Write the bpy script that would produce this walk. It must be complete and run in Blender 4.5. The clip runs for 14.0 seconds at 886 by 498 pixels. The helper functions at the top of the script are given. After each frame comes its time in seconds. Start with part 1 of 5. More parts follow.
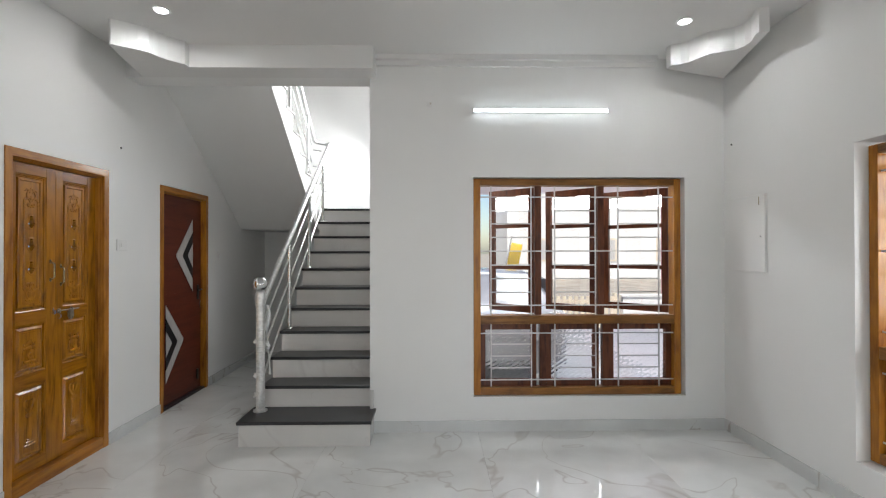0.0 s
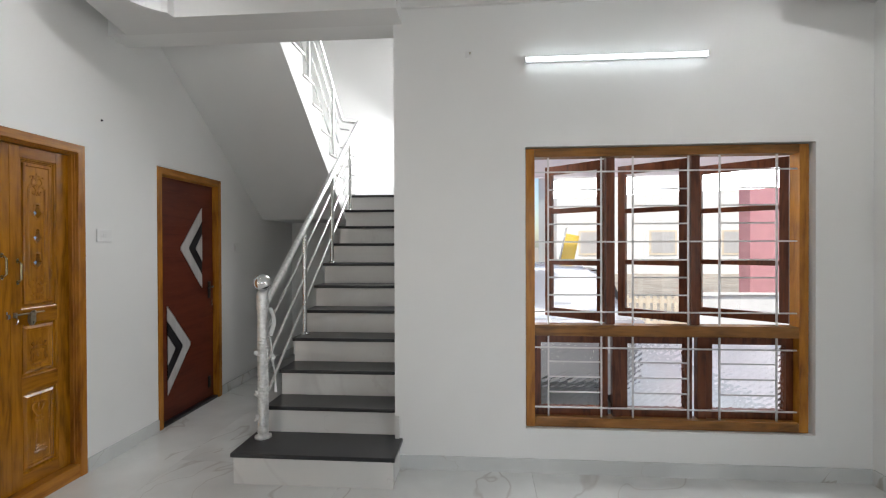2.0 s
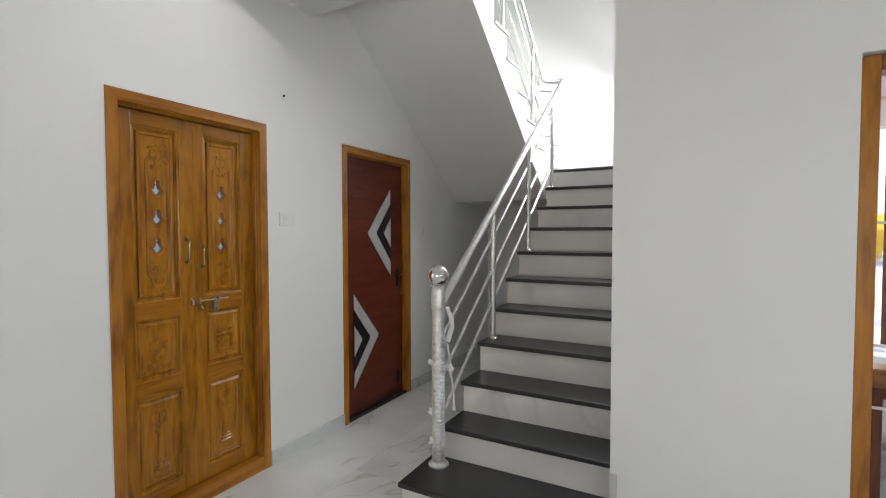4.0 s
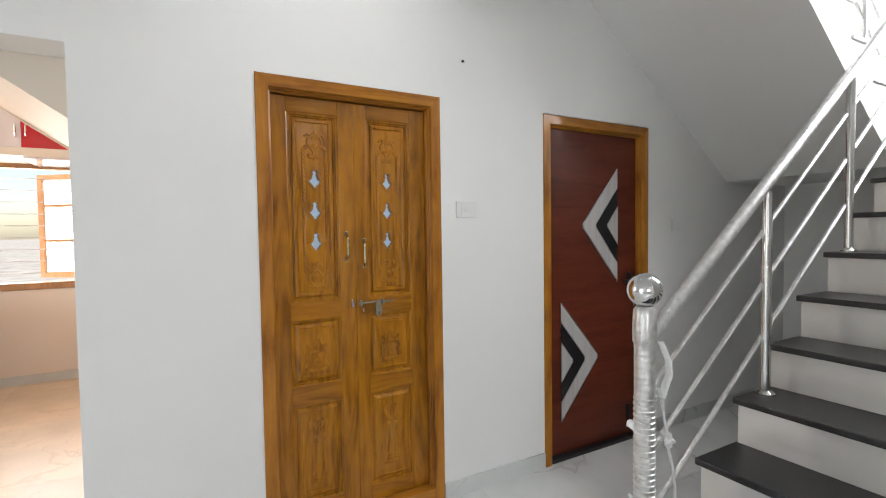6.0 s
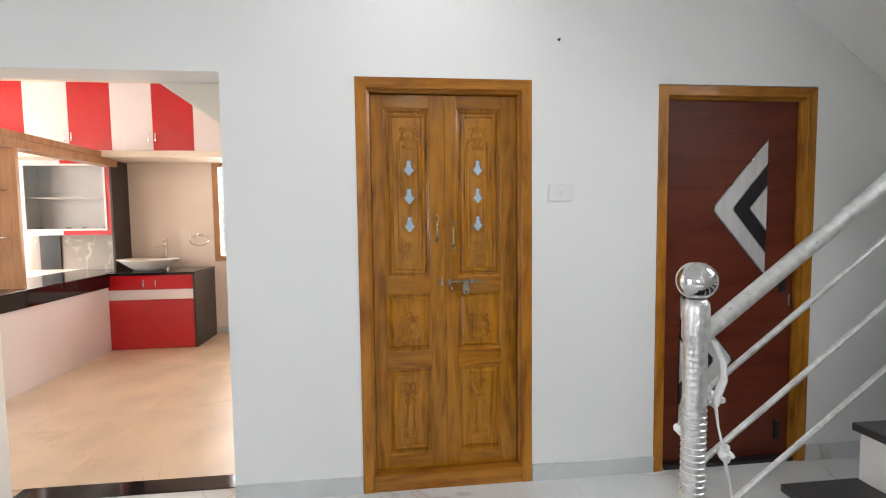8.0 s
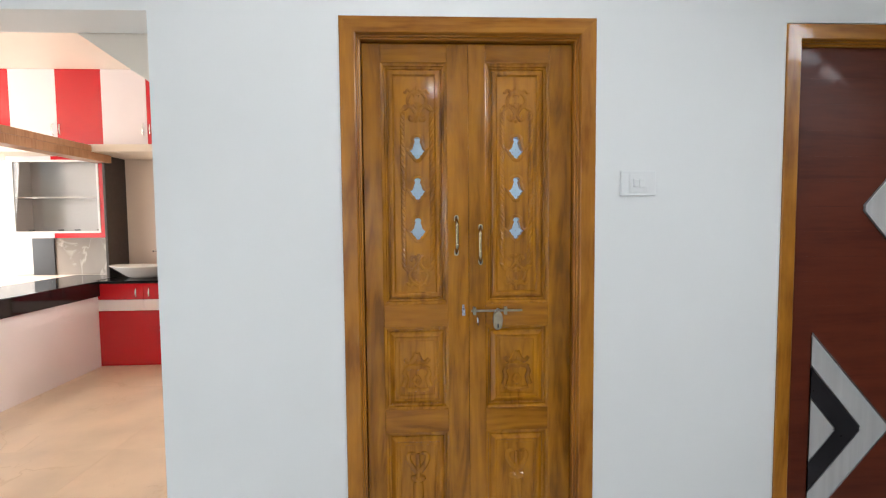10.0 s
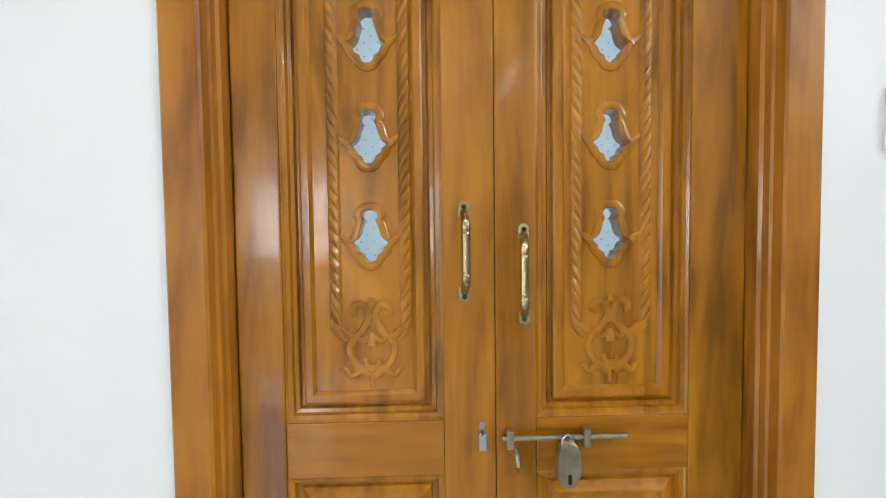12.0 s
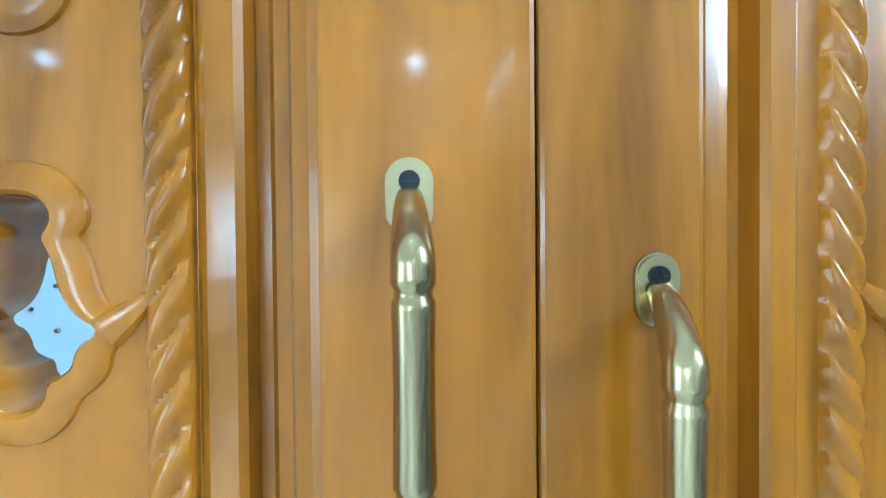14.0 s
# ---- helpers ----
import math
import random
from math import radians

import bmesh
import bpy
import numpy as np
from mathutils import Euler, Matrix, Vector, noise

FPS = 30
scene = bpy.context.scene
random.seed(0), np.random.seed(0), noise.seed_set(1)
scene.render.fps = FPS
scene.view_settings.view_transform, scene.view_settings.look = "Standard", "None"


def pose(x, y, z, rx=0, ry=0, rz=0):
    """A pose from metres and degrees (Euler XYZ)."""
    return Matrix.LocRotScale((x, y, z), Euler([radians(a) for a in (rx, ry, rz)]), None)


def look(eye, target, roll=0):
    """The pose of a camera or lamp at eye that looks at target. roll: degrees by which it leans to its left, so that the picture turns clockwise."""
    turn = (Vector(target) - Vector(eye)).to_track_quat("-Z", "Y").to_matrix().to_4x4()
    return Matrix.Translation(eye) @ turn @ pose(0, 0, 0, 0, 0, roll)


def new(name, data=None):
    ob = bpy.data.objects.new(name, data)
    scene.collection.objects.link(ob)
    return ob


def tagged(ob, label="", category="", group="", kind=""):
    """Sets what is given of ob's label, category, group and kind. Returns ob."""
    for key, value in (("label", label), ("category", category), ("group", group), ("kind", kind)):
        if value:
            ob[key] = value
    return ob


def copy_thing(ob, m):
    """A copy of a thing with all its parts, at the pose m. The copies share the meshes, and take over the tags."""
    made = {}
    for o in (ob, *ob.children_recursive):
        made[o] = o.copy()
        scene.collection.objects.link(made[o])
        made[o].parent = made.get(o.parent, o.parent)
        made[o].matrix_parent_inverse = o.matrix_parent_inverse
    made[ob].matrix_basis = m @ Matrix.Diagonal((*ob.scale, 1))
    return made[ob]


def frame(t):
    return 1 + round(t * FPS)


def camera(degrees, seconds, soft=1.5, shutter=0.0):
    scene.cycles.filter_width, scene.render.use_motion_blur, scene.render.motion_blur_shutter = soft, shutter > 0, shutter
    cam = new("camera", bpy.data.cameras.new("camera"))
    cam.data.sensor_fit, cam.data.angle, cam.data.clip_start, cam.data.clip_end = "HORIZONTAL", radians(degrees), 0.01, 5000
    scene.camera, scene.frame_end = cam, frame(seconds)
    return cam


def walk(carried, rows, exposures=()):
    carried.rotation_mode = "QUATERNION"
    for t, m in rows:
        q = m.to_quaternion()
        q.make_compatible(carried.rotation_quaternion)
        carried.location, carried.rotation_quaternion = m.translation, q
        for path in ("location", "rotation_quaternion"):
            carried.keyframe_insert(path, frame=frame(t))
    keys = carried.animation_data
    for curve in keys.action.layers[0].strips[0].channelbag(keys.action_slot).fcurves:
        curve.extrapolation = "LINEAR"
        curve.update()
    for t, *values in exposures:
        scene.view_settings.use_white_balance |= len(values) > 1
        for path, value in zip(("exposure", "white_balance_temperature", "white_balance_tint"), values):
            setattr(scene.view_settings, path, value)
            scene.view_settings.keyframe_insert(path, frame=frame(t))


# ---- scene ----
cam = camera(85.9, 14.0, soft=1.15)
PATH = [
    (0, (-0.121, 0.231, 1.493), (-0.084, 2.231, 1.505), -0.1),
    (0.5, (-0.093, 0.421, 1.502), (-0.061, 2.421, 1.509), -0.1),
    (1, (-0.081, 0.641, 1.485), (-0.07, 2.641, 1.49), -0.1),
    (1.5, (-0.092, 0.853, 1.486), (-0.138, 2.852, 1.482), -0.1),
    (2, (-0.086, 1.071, 1.478), (-0.243, 3.065, 1.463), -0.2),
    (2.5, (-0.096, 1.272, 1.481), (-0.412, 3.247, 1.46), -0.2),
    (2.7, (-0.128, 1.348, 1.471), (-0.511, 3.311, 1.449), -0.2),
    (4.8, (-0.414, 2.303, 1.462), (-1.744, 3.796, 1.396), -0.5),
    (5, (-0.458, 2.395, 1.45), (-1.869, 3.811, 1.395), -0.6),
    (5.5, (-0.492, 2.59, 1.447), (-2.088, 3.794, 1.377), -0.7),
    (6, (-0.474, 2.776, 1.441), (-2.221, 3.748, 1.364), -0.8),
    (6.5, (-0.45, 2.942, 1.42), (-2.312, 3.665, 1.333), -0.8),
    (7, (-0.401, 3.07, 1.417), (-2.335, 3.572, 1.318), -0.8),
    (7.5, (-0.294, 3.172, 1.423), (-2.262, 3.506, 1.306), -0.8),
    (8, (-0.225, 3.237, 1.427), (-2.208, 3.46, 1.298), -0.7),
    (8.5, (-0.271, 3.271, 1.437), (-2.26, 3.433, 1.3), -0.8),
    (9, (-0.465, 3.301, 1.431), (-2.457, 3.425, 1.304), -0.8),
    (9.2, (-0.556, 3.311, 1.422), (-2.549, 3.425, 1.299), -0.8),
    (11.5, (-1.772, 3.419, 1.424), (-3.768, 3.498, 1.315), -0.3),
    (12, (-2.003, 3.429, 1.408), (-3.999, 3.497, 1.318), -0.7),
    (12.5, (-2.221, 3.429, 1.413), (-4.220, 3.491, 1.367), -1.0),
    (13, (-2.392, 3.445, 1.409), (-4.390, 3.541, 1.368), -1.0),
    (13.5, (-2.511, 3.477, 1.417), (-4.506, 3.619, 1.383), -0.6),
    (14, (-2.538, 3.485, 1.417), (-4.534, 3.612, 1.386), -0.5),
]
walk(cam, [(t, look(eye, target, roll)) for t, eye, target, roll in PATH],
     exposures=((0.0, -0.12, 6500, 10), (2.5, -0.08, 6500, 10), (5.0, 0.15, 6500, 10), (7.0, 0.45, 6400, 10), (9.0, 0.45, 6300, 10),
                (11.5, 0.68, 5950, 5), (12.5, 1.1, 6400, 8), (13.0, 1.25, 6400, 8), (13.5, 1.3, 5200, -2), (14.0, 1.45, 4500, -10)))

# ---- world, large lights, exposure ----
world = bpy.data.worlds.new("sky")
scene.world = world
world.use_nodes = True
wn = world.node_tree.nodes
sky = wn.new("ShaderNodeTexSky")
sky.sky_type = "NISHITA"
sky.sun_disc = False
sky.sun_elevation, sky.sun_rotation = radians(50), radians(200)
wn["Background"].inputs["Strength"].default_value = 0.15
world.node_tree.links.new(sky.outputs[0], wn["Background"].inputs["Color"])

sun = new("sun", bpy.data.lights.new("sun", "SUN"))
sun.data.energy, sun.data.angle, sun.data.color = 5.0, radians(0.6), (1.0, 0.95, 0.88)
sun.matrix_world = look((0, 0, 20), (5, 12, 0))


def area(name, eye, target, w, h, watts, color):
    d = bpy.data.lights.new(name, "AREA")
    d.shape, d.size, d.size_y, d.energy, d.color = "RECTANGLE", w, h, watts, color
    ob = new(name, d)
    ob.matrix_world = look(eye, target)
    return ob


# area lamps for daylight through the windows, with added fill lamps among them
area("window_light_north", (1.09, 5.3, 2.55), (0.8, 2.6, 0.0), 2.2, 0.2, 48, (0.93, 0.97, 1.0))
area("window_light_east", (3.6, 1.3, 1.7), (-2.6, 4.7, 0.9), 1.6, 1.4, 56, (0.95, 0.98, 1.0))
# fill lamp added at the unseen south end, evens out the walls
area("south_fill_light", (0.6, -2.42, 1.3), (-1.8, 5, 1.3), 2.4, 2.2, 20, (0.96, 0.98, 1.0))
# no real lamp: added under the edge beam to brighten porch floor and panes
area("porch_fill_light", (2.6, 7.62, 2.3), (1.6, 5.2, 0.3), 5.0, 0.3, 34, (0.97, 0.98, 1.0))
# stairwell fill, aimed down at the second door through an added opening
area("stairwell_fill_light", (-0.62, 6.75, 3.25), (-2.65, 4.6, 1.2), 1.0, 1.5, 76, (0.98, 0.99, 1.0))
area("kitchen_window_light", (-8.6, 2.1, 1.75), (-3.2, 1.5, 0.6), 3.6, 3.2, 350, (1.0, 0.95, 0.88))
# kitchen fill from the unseen south side, added to brighten its back wall
area("kitchen_south_fill", (-4.6, -3.0, 1.6), (-4.6, 1.0, 1.2), 2.2, 2.0, 120, (1.0, 0.93, 0.86))
# unseen lamp inside the closed small room, backlights the quilted film
area("prayer_room_light", (-3.75, 3.55, 1.75), (-2.8, 3.52, 1.5), 0.9, 1.0, 5.5, (0.82, 0.92, 1.0))
# the pair at y 0.2 is unseen, added as weaker fill
for lx, ly in ((-1.94, 3.43), (1.64, 3.53), (-1.94, 0.2), (1.64, 0.2)):
    sp = bpy.data.lights.new("downlight_lamp", "AREA")
    sp.shape, sp.size, sp.energy, sp.color = "DISK", 0.08, (5.0 if lx < 0 else 4.0) * (1.0 if ly > 2 else 0.4), (0.98, 0.99, 1.0)
    new("downlight_lamp", sp).matrix_world = look((lx, ly, 3.098), (lx, ly, 0))



# ---- materials ----
def mat(name, color, rough=0.5, metal=0.0, var=0.06, scale=6.0, bump=0.0, bscale=60.0, coat=0.0, emit=0.0, stretch=(1, 1, 1), spec=0.5, color2=None):
    """A surface with colour variation at two scales and fine relief."""
    m = bpy.data.materials.new(name)
    m.use_nodes = True
    nt = m.node_tree
    b = nt.nodes["Principled BSDF"]
    tc = nt.nodes.new("ShaderNodeTexCoord")
    mp = nt.nodes.new("ShaderNodeMapping")
    mp.inputs["Scale"].default_value = stretch
    nt.links.new(tc.outputs["Object"], mp.inputs["Vector"])
    n1 = nt.nodes.new("ShaderNodeTexNoise")
    n1.inputs["Scale"].default_value, n1.inputs["Detail"].default_value = scale, 6
    nt.links.new(mp.outputs[0], n1.inputs["Vector"])
    ramp = nt.nodes.new("ShaderNodeValToRGB")
    c2 = color2 or tuple(max(0, c * (1 - 2.2 * var)) for c in color)
    c1 = tuple(min(1, c * (1 + var)) for c in color)
    ramp.color_ramp.elements[0].position, ramp.color_ramp.elements[1].position = 0.3, 0.7
    ramp.color_ramp.elements[0].color, ramp.color_ramp.elements[1].color = (*c2, 1), (*c1, 1)
    nt.links.new(n1.outputs["Fac"], ramp.inputs[0])
    nt.links.new(ramp.outputs[0], b.inputs["Base Color"])
    n2 = nt.nodes.new("ShaderNodeTexNoise")
    n2.inputs["Scale"].default_value, n2.inputs["Detail"].default_value = bscale, 4
    nt.links.new(mp.outputs[0], n2.inputs["Vector"])
    mr = nt.nodes.new("ShaderNodeMapRange")
    mr.inputs[3].default_value, mr.inputs[4].default_value = rough * 0.8, min(1, rough * 1.2)
    nt.links.new(n2.outputs["Fac"], mr.inputs[0])
    nt.links.new(mr.outputs[0], b.inputs["Roughness"])
    if bump:
        bp = nt.nodes.new("ShaderNodeBump")
        bp.inputs["Strength"].default_value, bp.inputs["Distance"].default_value = bump, 0.004
        nt.links.new(n2.outputs["Fac"], bp.inputs["Height"])
        nt.links.new(bp.outputs[0], b.inputs["Normal"])
    b.inputs["Metallic"].default_value = metal
    b.inputs["Coat Weight"].default_value = coat
    b.inputs["Coat Roughness"].default_value = 0.12
    b.inputs["Specular IOR Level"].default_value = spec
    if emit:
        b.inputs["Emission Color"].default_value = (*color, 1)
        b.inputs["Emission Strength"].default_value = emit
    return m


def wood(name, dark, light, axis="Z", rough=0.28, coat=0.5, fine=1.0):
    """Varnished timber: long figure and fine pores along one axis, different on every piece."""
    m = bpy.data.materials.new(name)
    m.use_nodes = True
    nt = m.node_tree
    b = nt.nodes["Principled BSDF"]
    tc = nt.nodes.new("ShaderNodeTexCoord")
    oi = nt.nodes.new("ShaderNodeObjectInfo")
    mul = nt.nodes.new("ShaderNodeVectorMath")
    mul.operation = "SCALE"
    mul.inputs[0].default_value = (7.3, 3.1, 11.7)
    nt.links.new(oi.outputs["Random"], mul.inputs["Scale"])
    add = nt.nodes.new("ShaderNodeVectorMath")
    nt.links.new(tc.outputs["Object"], add.inputs[0])
    nt.links.new(mul.outputs[0], add.inputs[1])
    mp = nt.nodes.new("ShaderNodeMapping")
    mp.inputs["Scale"].default_value = (1, 1, 0.13) if axis == "Z" else (0.13, 1, 1)
    nt.links.new(add.outputs[0], mp.inputs["Vector"])
    n1 = nt.nodes.new("ShaderNodeTexNoise")
    n1.inputs["Scale"].default_value, n1.inputs["Detail"].default_value, n1.inputs["Distortion"].default_value = 13 * fine, 6, 2.2
    nt.links.new(mp.outputs[0], n1.inputs["Vector"])
    n2 = nt.nodes.new("ShaderNodeTexNoise")
    n2.inputs["Scale"].default_value, n2.inputs["Detail"].default_value = 75, 6
    nt.links.new(mp.outputs[0], n2.inputs["Vector"])
    n3 = nt.nodes.new("ShaderNodeTexNoise")
    n3.inputs["Scale"].default_value, n3.inputs["Detail"].default_value = 5.0, 4
    nt.links.new(add.outputs[0], n3.inputs["Vector"])
    mix = nt.nodes.new("ShaderNodeMath")
    mix.operation = "MULTIPLY_ADD"
    mix.inputs[1].default_value = 0.30
    nt.links.new(n2.outputs["Fac"], mix.inputs[0])
    mix2 = nt.nodes.new("ShaderNodeMath")
    mix2.operation = "MULTIPLY_ADD"
    mix2.inputs[1].default_value, mix2.inputs[2].default_value = 0.34, -0.165
    nt.links.new(n3.outputs["Fac"], mix2.inputs[0])
    mix3 = nt.nodes.new("ShaderNodeMath")
    mix3.operation = "MULTIPLY_ADD"
    mix3.inputs[1].default_value = 0.85
    nt.links.new(n1.outputs["Fac"], mix3.inputs[0])
    nt.links.new(mix2.outputs[0], mix3.inputs[2])
    nt.links.new(mix3.outputs[0], mix.inputs[2])
    ramp = nt.nodes.new("ShaderNodeValToRGB")
    e = ramp.color_ramp.elements
    e[0].position, e[0].color = 0.41, (*dark, 1)
    e[1].position, e[1].color = 0.76, (*light, 1)
    k = e.new(0.57)
    k.color = (*[0.42 * a + 0.58 * c for a, c in zip(dark, light)], 1)
    nt.links.new(mix.outputs[0], ramp.inputs[0])
    nt.links.new(ramp.outputs[0], b.inputs["Base Color"])
    bp = nt.nodes.new("ShaderNodeBump")
    bp.inputs["Strength"].default_value, bp.inputs["Distance"].default_value = 0.12, 0.002
    nt.links.new(n2.outputs["Fac"], bp.inputs["Height"])
    nt.links.new(bp.outputs[0], b.inputs["Normal"])
    b.inputs["Roughness"].default_value = rough
    b.inputs["Specular IOR Level"].default_value = 0.28
    b.inputs["Coat Weight"].default_value, b.inputs["Coat Roughness"].default_value = coat, 0.07
    return m


def marble(name, base, vein, rough=0.06, vscale=0.75, amount=0.03, cloud=0.05, detail=5, thin=0.0008, spec=0.75):
    """Polished slab with thin wandering veins, shifted from tile to tile."""
    m = bpy.data.materials.new(name)
    m.use_nodes = True
    nt = m.node_tree
    b = nt.nodes["Principled BSDF"]
    tc = nt.nodes.new("ShaderNodeTexCoord")
    oi = nt.nodes.new("ShaderNodeObjectInfo")
    mul = nt.nodes.new("ShaderNodeVectorMath")
    mul.operation = "SCALE"
    mul.inputs[0].default_value = (17.0, 9.0, 23.0)
    nt.links.new(oi.outputs["Random"], mul.inputs["Scale"])
    add = nt.nodes.new("ShaderNodeVectorMath")
    nt.links.new(tc.outputs["Object"], add.inputs[0])
    nt.links.new(mul.outputs[0], add.inputs[1])
    n1 = nt.nodes.new("ShaderNodeTexNoise")
    n1.inputs["Scale"].default_value, n1.inputs["Detail"].default_value, n1.inputs["Distortion"].default_value = vscale, detail, 0.9
    nt.links.new(add.outputs[0], n1.inputs["Vector"])
    sub = nt.nodes.new("ShaderNodeMath")
    sub.operation = "SUBTRACT"
    sub.inputs[1].default_value = 0.5
    nt.links.new(n1.outputs["Fac"], sub.inputs[0])
    ab = nt.nodes.new("ShaderNodeMath")
    ab.operation = "ABSOLUTE"
    nt.links.new(sub.outputs[0], ab.inputs[0])
    n2 = nt.nodes.new("ShaderNodeTexNoise")
    n2.inputs["Scale"].default_value, n2.inputs["Detail"].default_value = 1.7, 3
    nt.links.new(add.outputs[0], n2.inputs["Vector"])
    wid = nt.nodes.new("ShaderNodeMapRange")
    wid.inputs[1].default_value, wid.inputs[2].default_value = 0.45, 0.7
    wid.inputs[3].default_value, wid.inputs[4].default_value = thin, amount
    nt.links.new(n2.outputs["Fac"], wid.inputs[0])
    div = nt.nodes.new("ShaderNodeMath")
    div.operation = "DIVIDE"
    div.use_clamp = True
    nt.links.new(ab.outputs[0], div.inputs[0])
    nt.links.new(wid.outputs[0], div.inputs[1])
    cl = nt.nodes.new("ShaderNodeTexNoise")
    cl.inputs["Scale"].default_value, cl.inputs["Detail"].default_value = 2.2, 6
    nt.links.new(add.outputs[0], cl.inputs["Vector"])
    cr = nt.nodes.new("ShaderNodeValToRGB")
    cr.color_ramp.elements[0].position, cr.color_ramp.elements[1].position = 0.3, 0.65
    cr.color_ramp.elements[0].color = (*[c * (1 - 3 * cloud) for c in base], 1)
    cr.color_ramp.elements[1].color = (*base, 1)
    nt.links.new(cl.outputs["Fac"], cr.inputs[0])
    mx = nt.nodes.new("ShaderNodeMix")
    mx.data_type = "RGBA"
    mx.inputs["A"].default_value = (*vein, 1)
    nt.links.new(div.outputs[0], mx.inputs["Factor"])
    nt.links.new(cr.outputs[0], mx.inputs["B"])
    nt.links.new(mx.outputs["Result"], b.inputs["Base Color"])
    b.inputs["Roughness"].default_value = rough
    b.inputs["Specular IOR Level"].default_value = spec
    return m


def glass(name, rough=0.0, tint=(1, 1, 1)):
    m = bpy.data.materials.new(name)
    m.use_nodes = True
    b = m.node_tree.nodes["Principled BSDF"]
    b.inputs["Base Color"].default_value = (*tint, 1)
    b.inputs["Transmission Weight"].default_value = 1.0
    b.inputs["Roughness"].default_value = rough
    b.inputs["IOR"].default_value = 1.45
    return m


M_WALL = mat("wall_paint", (0.83, 0.83, 0.815), 0.55, var=0.012, scale=1.3, bump=0.05, bscale=90)
M_CEIL = mat("ceiling_paint", (0.78, 0.775, 0.76), 0.5, var=0.012, scale=1.0, bump=0.04, bscale=70)
M_KWALL = mat("kitchen_paint", (0.80, 0.70, 0.62), 0.55, var=0.015, scale=1.5, bump=0.05, bscale=80)
M_KCEIL = mat("kitchen_ceiling_paint", (0.82, 0.74, 0.64), 0.55, var=0.012, scale=1.0, bump=0.03, bscale=70)
M_FLOOR = marble("floor_marble", (0.75, 0.76, 0.745), (0.54, 0.525, 0.505), rough=0.04, vscale=1.15, amount=0.045, cloud=0.06, detail=3.2, thin=0.006, spec=1.0)
M_SKIRT = marble("skirting_marble", (0.68, 0.69, 0.68), (0.46, 0.44, 0.40), rough=0.2)
M_KFLOOR = marble("kitchen_tile", (0.76, 0.60, 0.44), (0.62, 0.47, 0.32), rough=0.34, vscale=1.6, amount=0.03, cloud=0.07)
M_RISER = marble("stair_riser_tile", (0.73, 0.715, 0.69), (0.64, 0.62, 0.60), rough=0.16, cloud=0.03)
M_GRANITE = mat("black_granite", (0.022, 0.022, 0.024), 0.32, var=0.25, scale=160, bump=0.03, bscale=220)
M_GRANITE_P = mat("polished_black_granite", (0.012, 0.010, 0.012), 0.08, var=0.3, scale=190)
M_TEAK = wood("teak", (0.205, 0.073, 0.0018), (0.44, 0.174, 0.007), rough=0.24, coat=0.4)
M_TEAK_H = wood("teak_cross", (0.20, 0.068, 0.0018), (0.42, 0.163, 0.007), "X", rough=0.24, coat=0.4)
M_FRAME = wood("teak_frame", (0.22, 0.070, 0.004), (0.47, 0.19, 0.018), rough=0.34, coat=0.35, fine=0.7)
M_FRAME_H = wood("teak_frame_cross", (0.22, 0.070, 0.004), (0.47, 0.19, 0.018), "X", rough=0.34, coat=0.35, fine=0.7)
M_CARVE = wood("teak_carved", (0.225, 0.081, 0.0014), (0.48, 0.193, 0.007), rough=0.24, coat=0.45)
M_WINWOOD = wood("window_teak", (0.13, 0.05, 0.010), (0.30, 0.13, 0.028), "X", rough=0.35, coat=0.3)
M_SHUTTER = wood("shutter_wood", (0.06, 0.014, 0.005), (0.16, 0.045, 0.016), rough=0.35, coat=0.3)
M_LAMINATE = wood("red_brown_laminate", (0.085, 0.015, 0.006), (0.14, 0.027, 0.011), "X", rough=0.42, coat=0.12, fine=0.5)
M_KWOOD = wood("kitchen_veneer", (0.34, 0.17, 0.075), (0.47, 0.255, 0.125), rough=0.4, coat=0.2)
M_STEEL = mat("stainless_steel", (0.62, 0.62, 0.61), 0.22, 1.0, var=0.03, scale=20, stretch=(1, 1, 0.1))
M_WRAP = mat("film_wrapped_steel", (0.76, 0.76, 0.75), 0.30, 0.75, var=0.10, scale=38, bump=0.5, bscale=70)
M_FILM = mat("plastic_film", (0.80, 0.80, 0.79), 0.25, 0.0, var=0.05, scale=60, bump=0.5, bscale=90)
M_CHROME = mat("chrome", (0.75, 0.75, 0.76), 0.06, 1.0, var=0.02)
M_BRASS = mat("antique_brass", (0.50, 0.42, 0.22), 0.24, 1.0, var=0.12, scale=35, stretch=(1, 1, 0.2))
M_GREYMETAL = mat("padlock_metal", (0.42, 0.37, 0.26), 0.34, 0.9, var=0.1, scale=60)
M_SCREW = mat("dark_screw", (0.02, 0.022, 0.028), 0.4, 0.6)
M_ALU = mat("brushed_aluminium", (0.60, 0.585, 0.57), 0.42, 0.25, var=0.05, scale=40, stretch=(1, 1, 0.05))
M_BLACK = mat("black_inlay", (0.018, 0.016, 0.018), 0.3, var=0.2)
M_BLACKPLASTIC = mat("black_plastic", (0.012, 0.012, 0.013), 0.3)
M_WHITEPLASTIC = mat("white_plastic", (0.80, 0.80, 0.79), 0.3, var=0.01)
M_RED = mat("red_gloss_laminate", (0.55, 0.010, 0.018), 0.12, var=0.03, scale=2, coat=0.3)
M_WHITE_LAM = mat("white_gloss_laminate", (0.80, 0.74, 0.76), 0.10, var=0.02, scale=2, coat=0.3)
M_DARKBOARD = mat("dark_board", (0.035, 0.024, 0.020), 0.3, var=0.15, scale=30)
